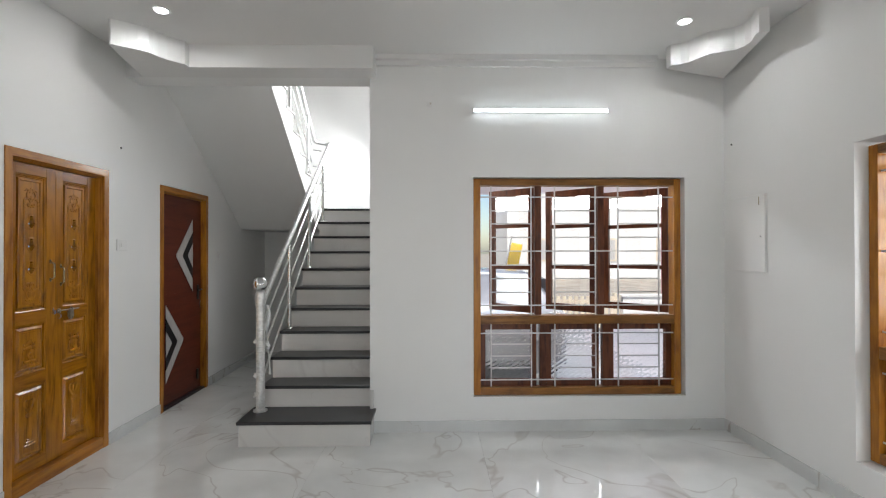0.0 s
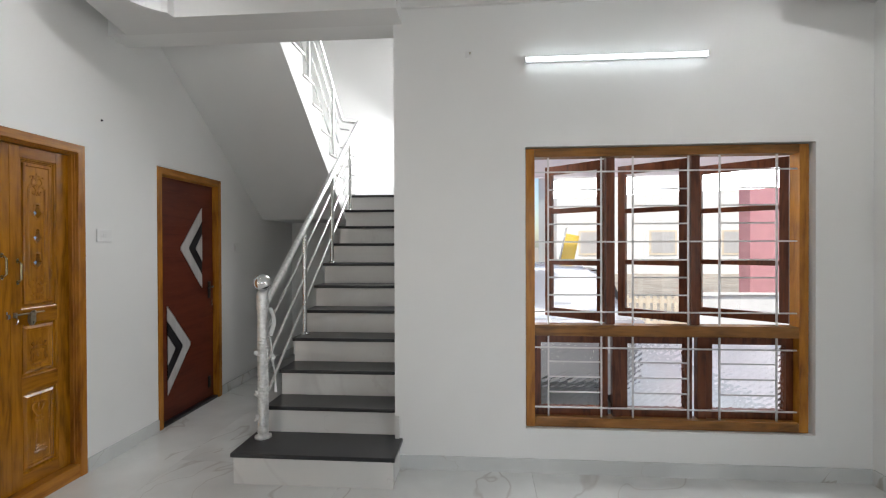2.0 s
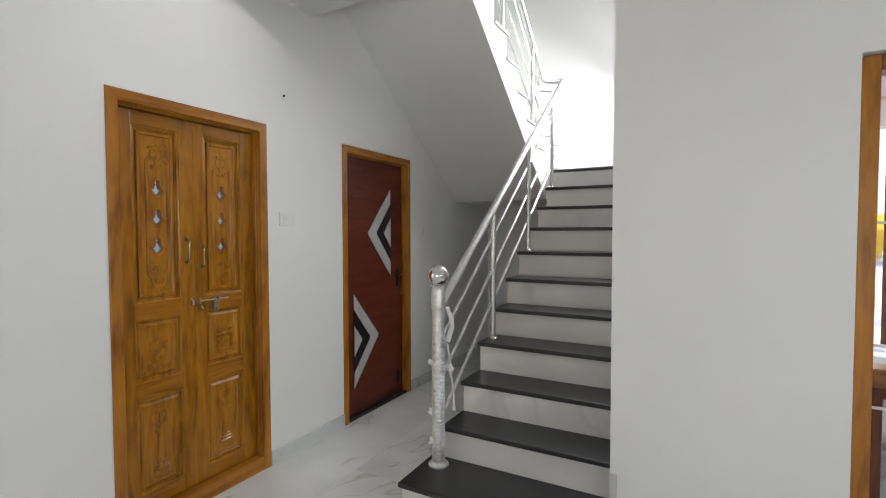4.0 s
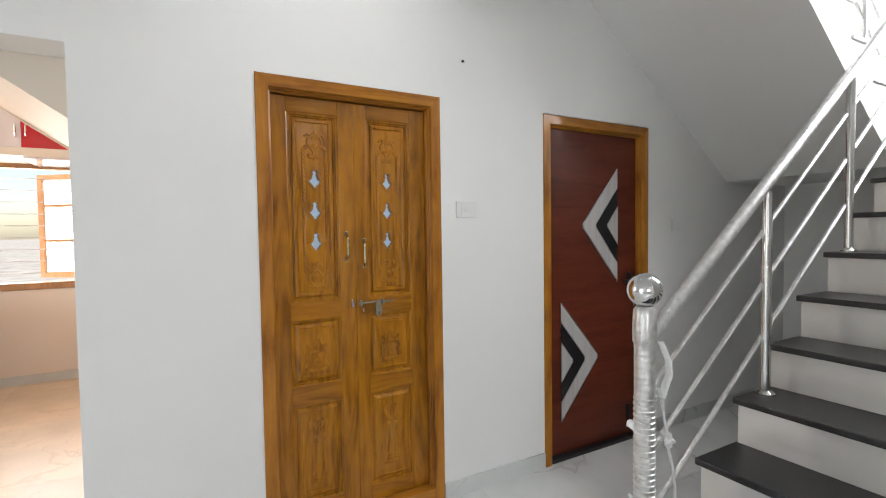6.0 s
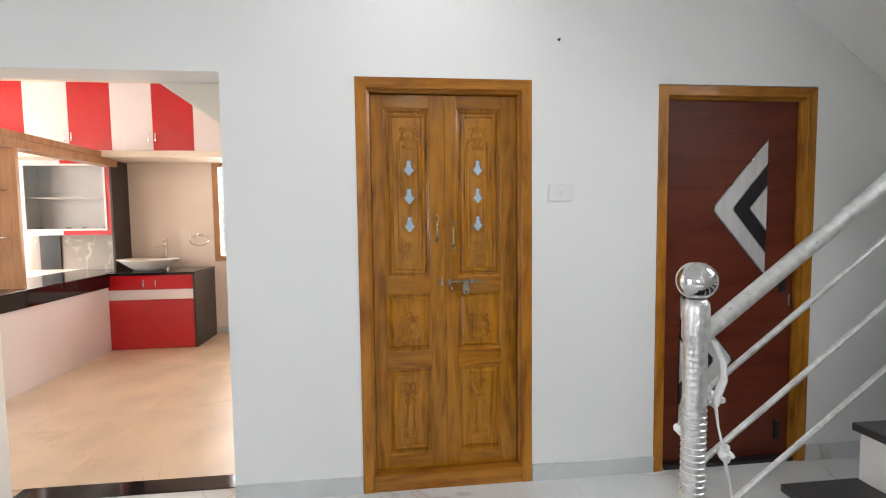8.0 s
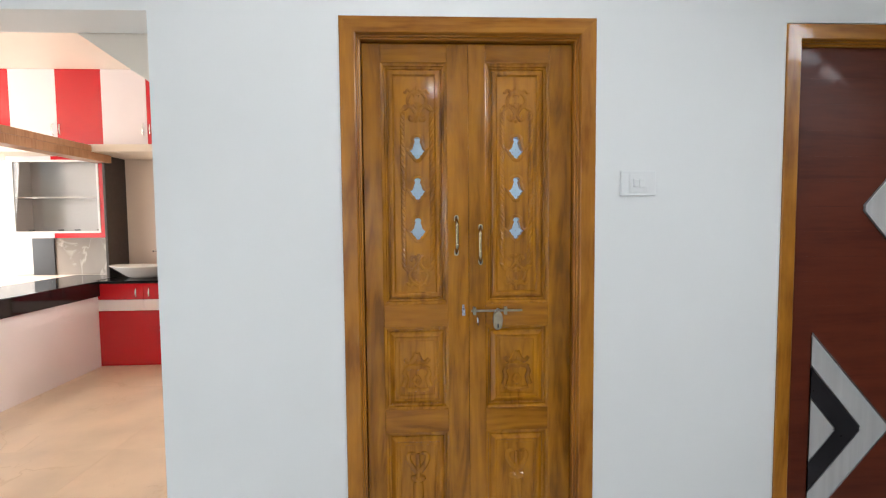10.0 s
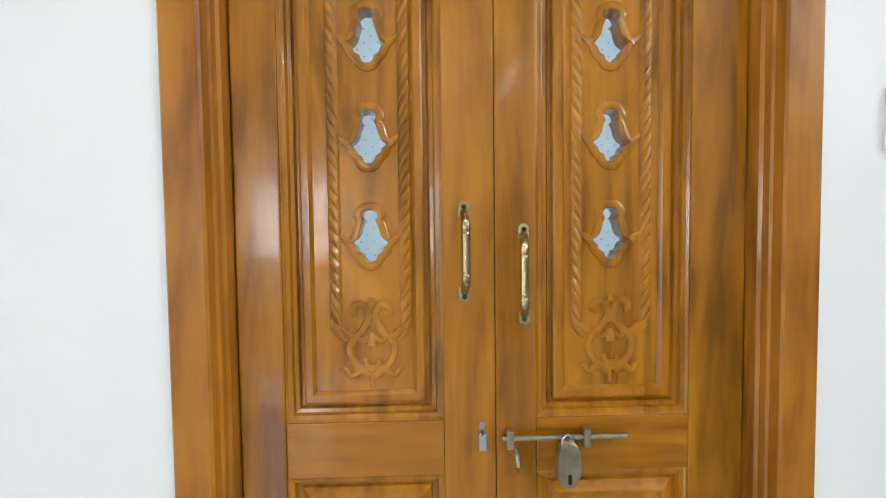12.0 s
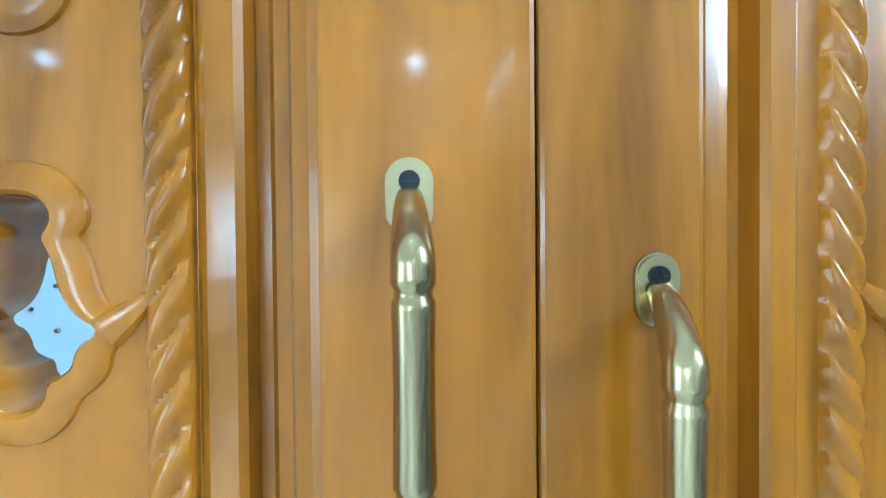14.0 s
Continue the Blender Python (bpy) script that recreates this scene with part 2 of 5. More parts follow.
M_CERAMIC = mat("white_ceramic", (0.82, 0.80, 0.77), 0.08, var=0.01, coat=0.4)
M_BACKSPLASH = marble("grey_backsplash", (0.40, 0.36, 0.32), (0.58, 0.54, 0.50), rough=0.1, vscale=2.4, amount=0.04)
M_INSIDE = mat("grey_cabinet_inside", (0.42, 0.40, 0.38), 0.35, var=0.04)
M_GRILLE = mat("painted_grille", (0.62, 0.60, 0.60), 0.35, 0.3, var=0.03)
M_GLASS = glass("clear_glass")
M_FROST = glass("patterned_glass", 0.16, (0.97, 0.96, 0.98))
fn = M_FROST.node_tree
fvo, fbp, ftc = fn.nodes.new("ShaderNodeTexVoronoi"), fn.nodes.new("ShaderNodeBump"), fn.nodes.new("ShaderNodeTexCoord")
fvo.distance, fvo.inputs["Scale"].default_value, fvo.inputs["Randomness"].default_value = "MANHATTAN", 26, 0.45
fbp.inputs["Strength"].default_value, fbp.inputs["Distance"].default_value = 0.35, 0.006
fn.links.new(ftc.outputs["Object"], fvo.inputs["Vector"])
fn.links.new(fvo.outputs["Distance"], fbp.inputs["Height"])
fn.links.new(fbp.outputs[0], fn.nodes["Principled BSDF"].inputs["Normal"])
M_TUBE = mat("tube_glow", (0.86, 0.95, 1.0), emit=8.0)
M_LED = mat("downlight_glow", (0.97, 0.98, 1.0), emit=14.0)
M_BOLTHOLE = mat("wall_plug", (0.03, 0.03, 0.03), 0.7)
M_PORCH = mat("porch_paint", (0.80, 0.74, 0.78), 0.6, var=0.02)
M_PAVE = mat("porch_tile", (0.84, 0.81, 0.80), 0.4, var=0.06, bump=0.1)
M_GROUND = mat("ground_earth", (0.42, 0.38, 0.32), 0.9, var=0.15, scale=1.2, bump=0.4, bscale=12)
M_CAR = mat("silver_car_paint", (0.42, 0.42, 0.43), 0.25, 0.1, var=0.01, coat=0.6)
M_TYRE = mat("tyre_rubber", (0.02, 0.02, 0.02), 0.7)
M_YELLOW = mat("yellow_cloth", (0.80, 0.55, 0.06), 0.7, var=0.08)
M_PINK = mat("pink_render", (0.62, 0.30, 0.32), 0.7, var=0.05)
M_CREAM = mat("cream_fence", (0.75, 0.66, 0.52), 0.6, var=0.06)
M_HOUSE = mat("far_house_paint", (0.80, 0.80, 0.78), 0.7, var=0.03)
M_LEAF = mat("leaf", (0.07, 0.14, 0.03), 0.5, var=0.3, scale=8)

# padded backing seen through the pierced door: lets the light of the small room through
M_QUILT = bpy.data.materials.new("quilted_film")
M_QUILT.use_nodes = True
_nt = M_QUILT.node_tree
_tr = _nt.nodes.new("ShaderNodeBsdfTranslucent")
_tr.inputs["Color"].default_value = (0.74, 0.88, 0.95, 1)
_df = _nt.nodes.new("ShaderNodeBsdfDiffuse")
_df.inputs["Color"].default_value = (0.66, 0.80, 0.88, 1)
_ms = _nt.nodes.new("ShaderNodeMixShader")
_nt.links.new(_tr.outputs[0], _ms.inputs[1])
_nt.links.new(_df.outputs[0], _ms.inputs[2])
_nt.links.new(_ms.outputs[0], _nt.nodes["Material Output"].inputs["Surface"])


# ---- mesh helpers ----
def box(bm, x0, x1, y0, y1, z0, z1):
    v = [bm.verts.new((x, y, z)) for x in (x0, x1) for y in (y0, y1) for z in (z0, z1)]
    for f in ((0, 1, 3, 2), (4, 6, 7, 5), (0, 4, 5, 1), (2, 3, 7, 6), (0, 2, 6, 4), (1, 5, 7, 3)):
        bm.faces.new([v[i] for i in f])
    return v


def boxes(*spans, bevel=0.0):
    bm = bmesh.new()
    for s in spans:
        box(bm, *s)
    if bevel:
        bmesh.ops.bevel(bm, geom=bm.edges[:], offset=bevel, segments=2, affect="EDGES", profile=0.6)
    return bm


def part(name, bm, material, parent=None, label="", smooth=False):
    bmesh.ops.recalc_face_normals(bm, faces=bm.faces)
    me = bpy.data.meshes.new(name)
    bm.to_mesh(me)
    bm.free()
    me.materials.append(material)
    if smooth:
        me.shade_smooth()
        me.set_sharp_from_angle(angle=radians(38))
    ob = new(name, me)
    if parent:
        ob.parent = parent
    return tagged(ob, label)


def thing(name, m, label, category, group="", kind=""):
    e = new(name)
    e.empty_display_size = 0.1
    e.matrix_world = m
    return tagged(e, label, category, group, kind)


def tube(bm, pts, radii, seg=10, flat=1.0, closed_ends=True):
    """A round bar along a line of points; radii may vary."""
    pts = [Vector(p) for p in pts]
    if not isinstance(radii, (list, tuple)):
        radii = [radii] * len(pts)
    rings = []
    up = Vector((0.13, 0.97, 0.21)).normalized()
    for i, p in enumerate(pts):
        t = (pts[min(i + 1, len(pts) - 1)] - pts[max(i - 1, 0)]).normalized()
        a = up - t * up.dot(t)
        if a.length < 0.05:
            a = Vector((1, 0, 0)) - t * t.x
        a.normalize()
        b = t.cross(a)
        rings.append([bm.verts.new(p + radii[i] * (flat * math.cos(2 * math.pi * k / seg) * a + math.sin(2 * math.pi * k / seg) * b)) for k in range(seg)])
    for r0, r1 in zip(rings, rings[1:]):
        for k in range(seg):
            bm.faces.new((r0[k], r0[(k + 1) % seg], r1[(k + 1) % seg], r1[k]))
    if closed_ends:
        bm.faces.new(rings[0][::-1])
        bm.faces.new(rings[-1])
    return bm


def lathe(bm, prof, seg=24, cx=0.0, cy=0.0, sx=1.0, sy=1.0):
    """A turned body round the vertical axis from (radius, height) pairs."""
    rings = [[bm.verts.new((cx + sx * r * math.cos(2 * math.pi * k / seg), cy + sy * r * math.sin(2 * math.pi * k / seg), z)) for k in range(seg)] for r, z in prof]
    for r0, r1 in zip(rings, rings[1:]):
        for k in range(seg):
            bm.faces.new((r0[k], r0[(k + 1) % seg], r1[(k + 1) % seg], r1[k]))
    bm.faces.new(rings[0][::-1])
    bm.faces.new(rings[-1])
    return bm


def prism(bm, outline, y0, y1):
    """An outline in x and z, given thickness in y."""
    a = [bm.verts.new((x, y0, z)) for x, z in outline]
    b = [bm.verts.new((x, y1, z)) for x, z in outline]
    n = len(a)
    bm.faces.new(a)
    bm.faces.new(b[::-1])
    for i in range(n):
        bm.faces.new((a[i], b[i], b[(i + 1) % n], a[(i + 1) % n]))
    return bm


def rings_panel(bm, x0, x1, z0, z1, prof, cap=True):
    """A moulded panel: rectangles stepped inwards, (inset, depth) each. Returns the innermost corners."""
    last = None
    for inset, y in prof:
        r = [bm.verts.new(c) for c in ((x0 + inset, y, z0 + inset), (x1 - inset, y, z0 + inset), (x1 - inset, y, z1 - inset), (x0 + inset, y, z1 - inset))]
        if last:
            for i in range(4):
                bm.faces.new((last[i], last[(i + 1) % 4], r[(i + 1) % 4], r[i]))
        last = r
    if cap:
        bm.faces.new(last)
    return last


def wall(name, us, zs, holes, thick, m, material, label):
    """A wall with openings that go through it: u along it, z up, faces at y = 0 and y = thick. holes: (i, j) cells left out."""
    bm = bmesh.new()
    nu, nz = len(us) - 1, len(zs) - 1
    solid = lambda i, j: 0 <= i < nu and 0 <= j < nz and (i, j) not in holes
    cache = {}

    def v(i, y, j):
        if (i, y, j) not in cache:
            cache[i, y, j] = bm.verts.new((us[i], y, zs[j]))
        return cache[i, y, j]

    for i in range(nu):
        for j in range(nz):
            if not solid(i, j):
                continue
            bm.faces.new((v(i, 0, j), v(i + 1, 0, j), v(i + 1, 0, j + 1), v(i, 0, j + 1)))
            bm.faces.new((v(i, thick, j), v(i, thick, j + 1), v(i + 1, thick, j + 1), v(i + 1, thick, j)))
            for di, dj, q in ((-1, 0, ((i, j), (i, j + 1))), (1, 0, ((i + 1, j), (i + 1, j + 1))), (0, -1, ((i, j), (i + 1, j))), (0, 1, ((i, j + 1), (i + 1, j + 1)))):
                if not solid(i + di, j + dj):
                    (a, b), (c, d) = q
                    bm.faces.new((v(a, 0, b), v(c, 0, d), v(c, thick, d), v(a, thick, b)))
    ob = part(name, bm, material)
    ob.matrix_world = m
    return tagged(ob, label, "wall", kind="structure")


WEST = lambda y, z=0.0: pose(-2.655, y, z, 0, 0, 90)   # local x runs along +y, local -y looks into the room
EAST = lambda y, z=0.0: pose(2.32, y, z, 0, 0, -90)
NORTH = lambda x, z=0.0: pose(x, 4.19, z)

# ---- large structure ----
wall("wall_west", [-2.7, 1.26, 2.44, 3.08, 3.98, 4.675, 5.605, 7.4], [0, 2.125, 2.14, 3.4], {(1, 0), (1, 1), (3, 0), (5, 0)}, 0.2, WEST(0), M_WALL, "smooth white painted wall with two doors and a wide opening")
wall("wall_north", [-0.655, 0.205, 1.985, 2.32], [0, 0.285, 2.115, 3.4], {(1, 1)}, 0.2, NORTH(0), M_WALL, "smooth white painted wall with a barred wooden window")
wall("wall_east", [-4.19, -2.95, -1.19, 2.7], [0, 0.275, 2.125, 3.4], {(1, 1)}, 0.2, EAST(0), M_WALL, "smooth white painted side wall with a recessed window")
# the opening is added to go with the south fill lamp
wall("wall_south", [-2.32, -1.5, 1.1, 2.655], [0, 2.4, 3.4], {(1, 0)}, 0.2, pose(0, -2.5, 0, 0, 0, 180), M_WALL, "white painted wall with an added wide opening, out of view")
# the opening in this wall is unseen, added for the stairwell fill lamp
wall("wall_stair_east", [-7.4, -7.25, -6.25, -4.39], [0, 2.45, 4.05, 6.0], {(1, 1)}, 0.2, pose(-0.655, 0, 0, 0, 0, -90), M_WALL, "white painted wall beside the stairs")
wall("wall_stair_north", [-2.655, -0.655], [0, 6.0], set(), 0.2, pose(0, 7.4, 0), M_WALL, "bright white stairwell wall behind the landing")
wall("wall_stair_west_upper", [4.19, 7.4], [3.4, 6.0], set(), 0.2, WEST(0), M_WALL, "white painted upper stairwell wall")
wall("wall_stair_south_upper", [-2.655, -0.655], [2.937, 6.0], set(), 0.2, NORTH(0), M_WALL, "white beam over the stair opening")
ob = part("ceiling_stairwell", boxes((-2.855, -0.49, 4.19, 7.6, 6.0, 6.15)), M_CEIL)
tagged(ob, "plain white stairwell ceiling", "ceiling", kind="structure")


# ceiling with a dropped cornice that swells into curved corner pieces
bm = boxes((-2.855, 2.52, -2.7, 4.19, 3.115, 3.3))


def drop(bm, outline, z0, z1):
    a = [bm.verts.new((x, y, z0)) for x, y in outline]
    b = [bm.verts.new((x, y, z1)) for x, y in outline]
    n = len(a)
    bm.faces.new(a[::-1])
    for i in range(n):
        bm.faces.new((a[i], a[(i + 1) % n], b[(i + 1) % n], b[i]))


drop(bm, [(-2.52, 4.19), (-2.38, 3.57), (-2.36, 3.56), (-2.29, 3.61), (-2.23, 3.65), (-2.18, 3.70), (-2.155, 3.77), (-2.12, 3.83), (-2.06, 3.89), (-2.03, 3.91), (-2.03, 3.97), (-0.60, 3.97), (-0.60, 4.19)], 2.937, 3.115)
drop(bm, [(-0.60, 4.19), (1.73, 4.19), (1.73, 4.16), (-0.60, 4.16)], 3.035, 3.115)
drop(bm, [(-0.60, 4.16), (1.73, 4.16), (1.73, 4.12), (-0.60, 4.12)], 3.075, 3.115)
drop(bm, [(2.32, 4.19), (1.735, 3.99), (1.735, 3.92), (1.80, 3.89), (1.845, 3.85), (1.875, 3.77), (1.91, 3.70), (1.98, 3.66), (2.055, 3.625), (2.085, 3.56), (2.08, 3.48), (2.04, 3.38), (2.04, 3.345), (2.10, 3.33)], 2.95, 3.115)
ob = part("ceiling", bm, M_CEIL)
tagged(ob, "white plaster ceiling with a dropped cornice and curved corners", "ceiling", kind="structure")

# under floor and outer ground
ground = part("ground", boxes((-300, 300, -300, 300, -0.5, -0.06)), M_GROUND)
tagged(ground, "bare pale earth ground around the house", "ground", kind="structure")
floor = part("floor", boxes((-2.655, 2.52, -2.7, 7.4, -0.05, -0.012)), M_SKIRT)
tagged(floor, "polished white marble tile floor with grey veins", "floor", kind="structure")


def skirting(name, spans, m):
    bm = bmesh.new()
    for a, b in spans:
        box(bm, a, b, -0.010, 0.001, 0.0, 0.092)
    ob = part(name, bm, M_SKIRT)
    ob.matrix_world = m
    tagged(ob, "grey marble skirting tile along the wall", "skirting", kind="structure")


skirting("baseboard_west", [(-2.5, 1.26), (2.44, 3.078), (3.982, 4.673), (5.607, 7.4)], WEST(0))
skirting("baseboard_north", [(-0.62, 2.31)], NORTH(0))
skirting("baseboard_east", [(-4.18, 2.5)], EAST(0))

# ---- stairs ----
RISE, GO, N2Y = 0.187, 0.245, 4.22
stairs = thing("staircase", pose(0, 0, 0), "white staircase with black granite treads and tiled risers", "staircase", kind="structure")


def ZT(k):
    return 0.0 if k == 0 else k * RISE + (0.012 if k == 1 else 0.006 if k < 9 else 0.0)


def nose(k):
    return 3.885 if k == 1 else N2Y + (k - 2) * GO


# solid core under the first flight, steps cut into it
bm = bmesh.new()
out = [(nose(1) + 0.03, 0.0)]
for k in range(1, 12):
    y = nose(k) + 0.04
    out += [(y, ZT(k - 1)), (y, ZT(k) - 0.03)] if k > 1 else [(y, ZT(1) - 0.03)]
out += [(7.4, 11 * RISE - 0.03), (7.4, 1.79), (6.53, 1.79)]
out += [(4.6, 0.0)]
a = [bm.verts.new((-1.545, y, z)) for y, z in out]
b = [bm.verts.new((-0.656, y, z)) for y, z in out]
n = len(out)
bm.faces.new(a)
bm.faces.new(b[::-1])
for i in range(n):
    bm.faces.new((a[i], b[i], b[(i + 1) % n], a[(i + 1) % n]))
part("flight_core", bm, M_WALL, stairs)
for k in range(1, 12):
    xl = -1.62 if k == 1 else -1.555
    xr = -0.615 if k <= 1 else -0.657
    y0 = nose(k) + 0.022
    rz = ZT(k - 1)
    part("riser", boxes((xl, xr, y0, y0 + 0.02, rz + 0.001, ZT(k) - 0.026)), M_RISER, stairs)
    depth = (nose(k + 1) + 0.03) if k < 11 else 7.4
    spans = [(xl - 0.012, xr + (0.012 if k <= 1 else 0.0), nose(k), depth, ZT(k) - 0.026, ZT(k))]
    part("tread", boxes(*spans, bevel=0.005), M_GRANITE, stairs, "black granite tread")
part("first_step_side", boxes((-1.615, -0.62, 3.93, 4.185, 0.001, ZT(1) - 0.027)), M_RISER, stairs)
part("second_step_side", boxes((-0.654, -0.625, 4.179, 4.189, ZT(1) + 0.001, ZT(2) - 0.03)), M_RISER, stairs)

# landing slab over the low space, then the second flight coming back towards the room
bm = boxes((-2.655, -1.545, 6.53, 7.4, 1.79, 11 * RISE))
part("landing", bm, M_WALL, stairs)
bm = bmesh.new()
out = [(6.53, 1.79)]
z = 11 * RISE
y = 6.43
out += [(6.53, z), (y, z)]
for k in range(8):
    out += [(y, z + RISE), (y - GO, z + RISE)]
    y, z = y - GO, z + RISE
out += [(4.40, z), (4.40, 1.79 + 0.72 * 2.13)]
a = [bm.verts.new((-2.654, p, q)) for p, q in out]
b = [bm.verts.new((-1.66, p, q)) for p, q in out]
n = len(out)
bm.faces.new(a)
bm.faces.new(b[::-1])
for i in range(n):
    bm.faces.new((a[i], b[i], b[(i + 1) % n], a[(i + 1) % n]))
part("upper_flight", bm, M_WALL, stairs)
y, z = 6.43, 11 * RISE
for k in range(8):
    part("upper_tread", boxes((-2.64, -1.645, y - GO - 0.0, y + 0.02, z + RISE + 0.001, z + RISE + 0.022), bevel=0.004), M_RISER, stairs)
    y, z = y - GO, z + RISE

# ---- stair railing in stainless steel, still in its shipping film ----
BASE = 0.165
rail = thing("stair_railing", pose(-1.54, 4.145, BASE), "stainless steel stair railing partly wrapped in clear plastic film", "railing")
L = lambda x, y, z: (x + 1.54, y - 4.145, z - BASE)
bm = bmesh.new()
prof = [(0.055, 0.034), (0.055, 0.044), (0.040, 0.052)]
for k in range(42):
    h = 0.058 + k * 0.0195
    ridge = 0.0026 if k < 33 else 0.0004
    prof += [(0.0338, h), (0.0338, h + 0.011), (0.0338 + ridge, h + 0.0125), (0.0338 + ridge, h + 0.0175)]
prof += [(0.0345, 0.885), (0.0385, 0.892), (0.0395, 0.925), (0.0378, 0.980), (0.036, 1.000), (0.028, 1.012)]
lathe(bm, prof, 28)
newel = part("newel_post", bm, M_WRAP, rail, "film-wrapped steel newel post", smooth=True)
bm = bmesh.new()
bmesh.ops.create_uvsphere(bm, u_segments=32, v_segments=20, radius=0.058, matrix=Matrix.Translation((0, 0, 1.067)))
part("finial_ball", bm, M_CHROME, newel, "mirror-polished ball finial", smooth=True)
SL = 0.766
TOP = lambda y: 1.065 + SL * (y - 4.16)
bm = bmesh.new()
pts = [L(-1.535 + 0.015 * i / 30, 4.165 + i * (6.60 - 4.165) / 30, TOP(4.165 + i * (6.60 - 4.165) / 30)) for i in range(31)]
end = TOP(6.48)
turn = TOP(6.60)
pts += [L(-1.525, 6.625, turn + 0.012), L(-1.545, 6.64, turn + 0.014), L(-1.58, 6.625, turn + 0.01), L(-1.65, 6.575, turn + 0.006), L(-1.685, 6.545, turn + 0.012), L(-1.70, 6.51, turn + 0.03)]
pts += [L(-1.70, 6.45 - i * 0.245, end + 0.17 + i * 0.187) for i in range(0, 8)]
tube(bm, pts, 0.0245, 14)
part("handrail", bm, M_WRAP, rail, "round steel handrail in wrinkled film", smooth=True)
for off in (0.175, 0.39, 0.605):
    bm = bmesh.new()
    y0 = 4.165 if off < 0.5 else 4.20
    tube(bm, [L(-1.53, y0 + i * (6.42 - y0) / 8, TOP(y0 + i * (6.42 - y0) / 8) - off) for i in range(9)], 0.0095, 8)
    part("mid_rail", bm, M_WRAP, rail, smooth=True)
    bm = bmesh.new()
    tube(bm, [L(-1.52, 6.20, TOP(6.23) - off), L(-1.51, 6.38, TOP(6.23) - off + 0.01)], 0.007, 8)
    tube(bm, [L(-1.70, 6.46, end + 0.16 - off), L(-1.60, 6.50, end + 0.15 - off)], 0.007, 8)
    tube(bm, [L(-1.70, 6.40 - i * 0.245, end + 0.20 - off + i * 0.187) for i in range(0, 8)], 0.008, 8)
    part("upper_mid_rail", bm, M_STEEL, rail, smooth=True)
for py, k in ((4.86, 4), (5.58, 7), (6.23, 10)):
    bm = bmesh.new()
    zb = ZT(k)
    lathe(bm, [(0.036, zb - BASE), (0.036, zb - BASE + 0.006), (0.026, zb - BASE + 0.014), (0.019, zb - BASE + 0.018), (0.019, TOP(py) - BASE - 0.02)], 18, 0.02, py - 4.145)
    part("post", bm, M_STEEL, rail, "steel post with a flange foot", smooth=True)
for py in (6.2, 5.45, 4.75):
    bm = bmesh.new()
    zb = 11 * RISE + ((6.43 - py) // GO + 1) * RISE
    lathe(bm, [(0.019, zb - BASE), (0.019, end + 0.17 + (6.45 - py) * 0.763 - BASE)], 14, -0.16, py - 4.145)
    part("upper_post", bm, M_STEEL, rail, smooth=True)
# torn strips of film tied round the bars
rr = random.Random(5)


def rag(pts, w):
    bm = bmesh.new()
    rad = [w * (0.5 + 0.6 * rr.random()) for p in pts]
    tube(bm, [(p[0] + rr.uniform(-.004, .004), p[1] + rr.uniform(-.004, .004), p[2]) for p in pts], rad, 7, 0.45)
    return bm


def crumple(c, r):
    bm = bmesh.new()
    bmesh.ops.create_icosphere(bm, subdivisions=3, radius=r)
    for v in bm.verts:
        v.co *= 0.75 + 0.9 * noise.noise(v.co * 45 + Vector(c) * 9)
        v.co += Vector(c)
    return bm


b1 = L(-1.53, 4.20, TOP(4.20) - 0.22)
part("film_strip", rag([L(-1.50, 4.175, 1.06), L(-1.485, 4.19, 1.0), L(-1.485, 4.195, 0.95), L(-1.495, 4.19, 0.90), L(-1.50, 4.185, 0.87)], 0.016), M_FILM, rail, smooth=True)
part("film_knot", crumple(b1, 0.032), M_FILM, rail, smooth=True)
part("film_strip", rag([L(-1.51, 4.19, 0.86), L(-1.505, 4.20, 0.80), L(-1.505, 4.215, 0.74)], 0.011), M_FILM, rail, smooth=True)
b2 = L(-1.51, 4.225, 0.715)
part("film_knot", crumple(b2, 0.026), M_FILM, rail, smooth=True)
part("film_strip", rag([L(-1.51, 4.225, 0.71), L(-1.505, 4.235, 0.62), L(-1.50, 4.25, 0.54), L(-1.50, 4.25, 0.47)], 0.012), M_FILM, rail, smooth=True)
for q in ((-1.572, 4.125, 0.76), (-1.572, 4.13, 0.50), (-1.572, 4.13, 0.33)):
    part("film_knot", crumple(L(*q), 0.022), M_FILM, rail, smooth=True)

# ---- carved double door ----
door = thing("door_1", WEST(3.08), "closed carved teak double door with pierced panels and brass pulls", "door", kind="structure")
DX = lambda y: y - 3.08
# frame: two jambs, head, sill, with a rebate step
def frame_bar(length, mitre0, mitre1):
    """A bar of the frame with a stepped inner edge and mitred ends; u across the bar, local z along it."""
    sec = [(0.0, 0.13), (0.0, -0.004), (0.003, -0.007), (0.051, -0.007), (0.055, -0.004), (0.057, 0.012), (0.061, 0.014), (0.062, 0.026), (0.067, 0.029), (0.068, 0.095), (0.082, 0.097), (0.082, 0.13)]
    bm = bmesh.new()
    a = [bm.verts.new((u, y, u * mitre0)) for u, y in sec]
    b = [bm.verts.new((u, y, length - u * mitre1)) for u, y in sec]
    n = len(sec)
    bm.faces.new(a)
    bm.faces.new(b[::-1])
    for i in range(n):
        bm.faces.new((a[i], b[i], b[(i + 1) % n], a[(i + 1) % n]))
    return bm


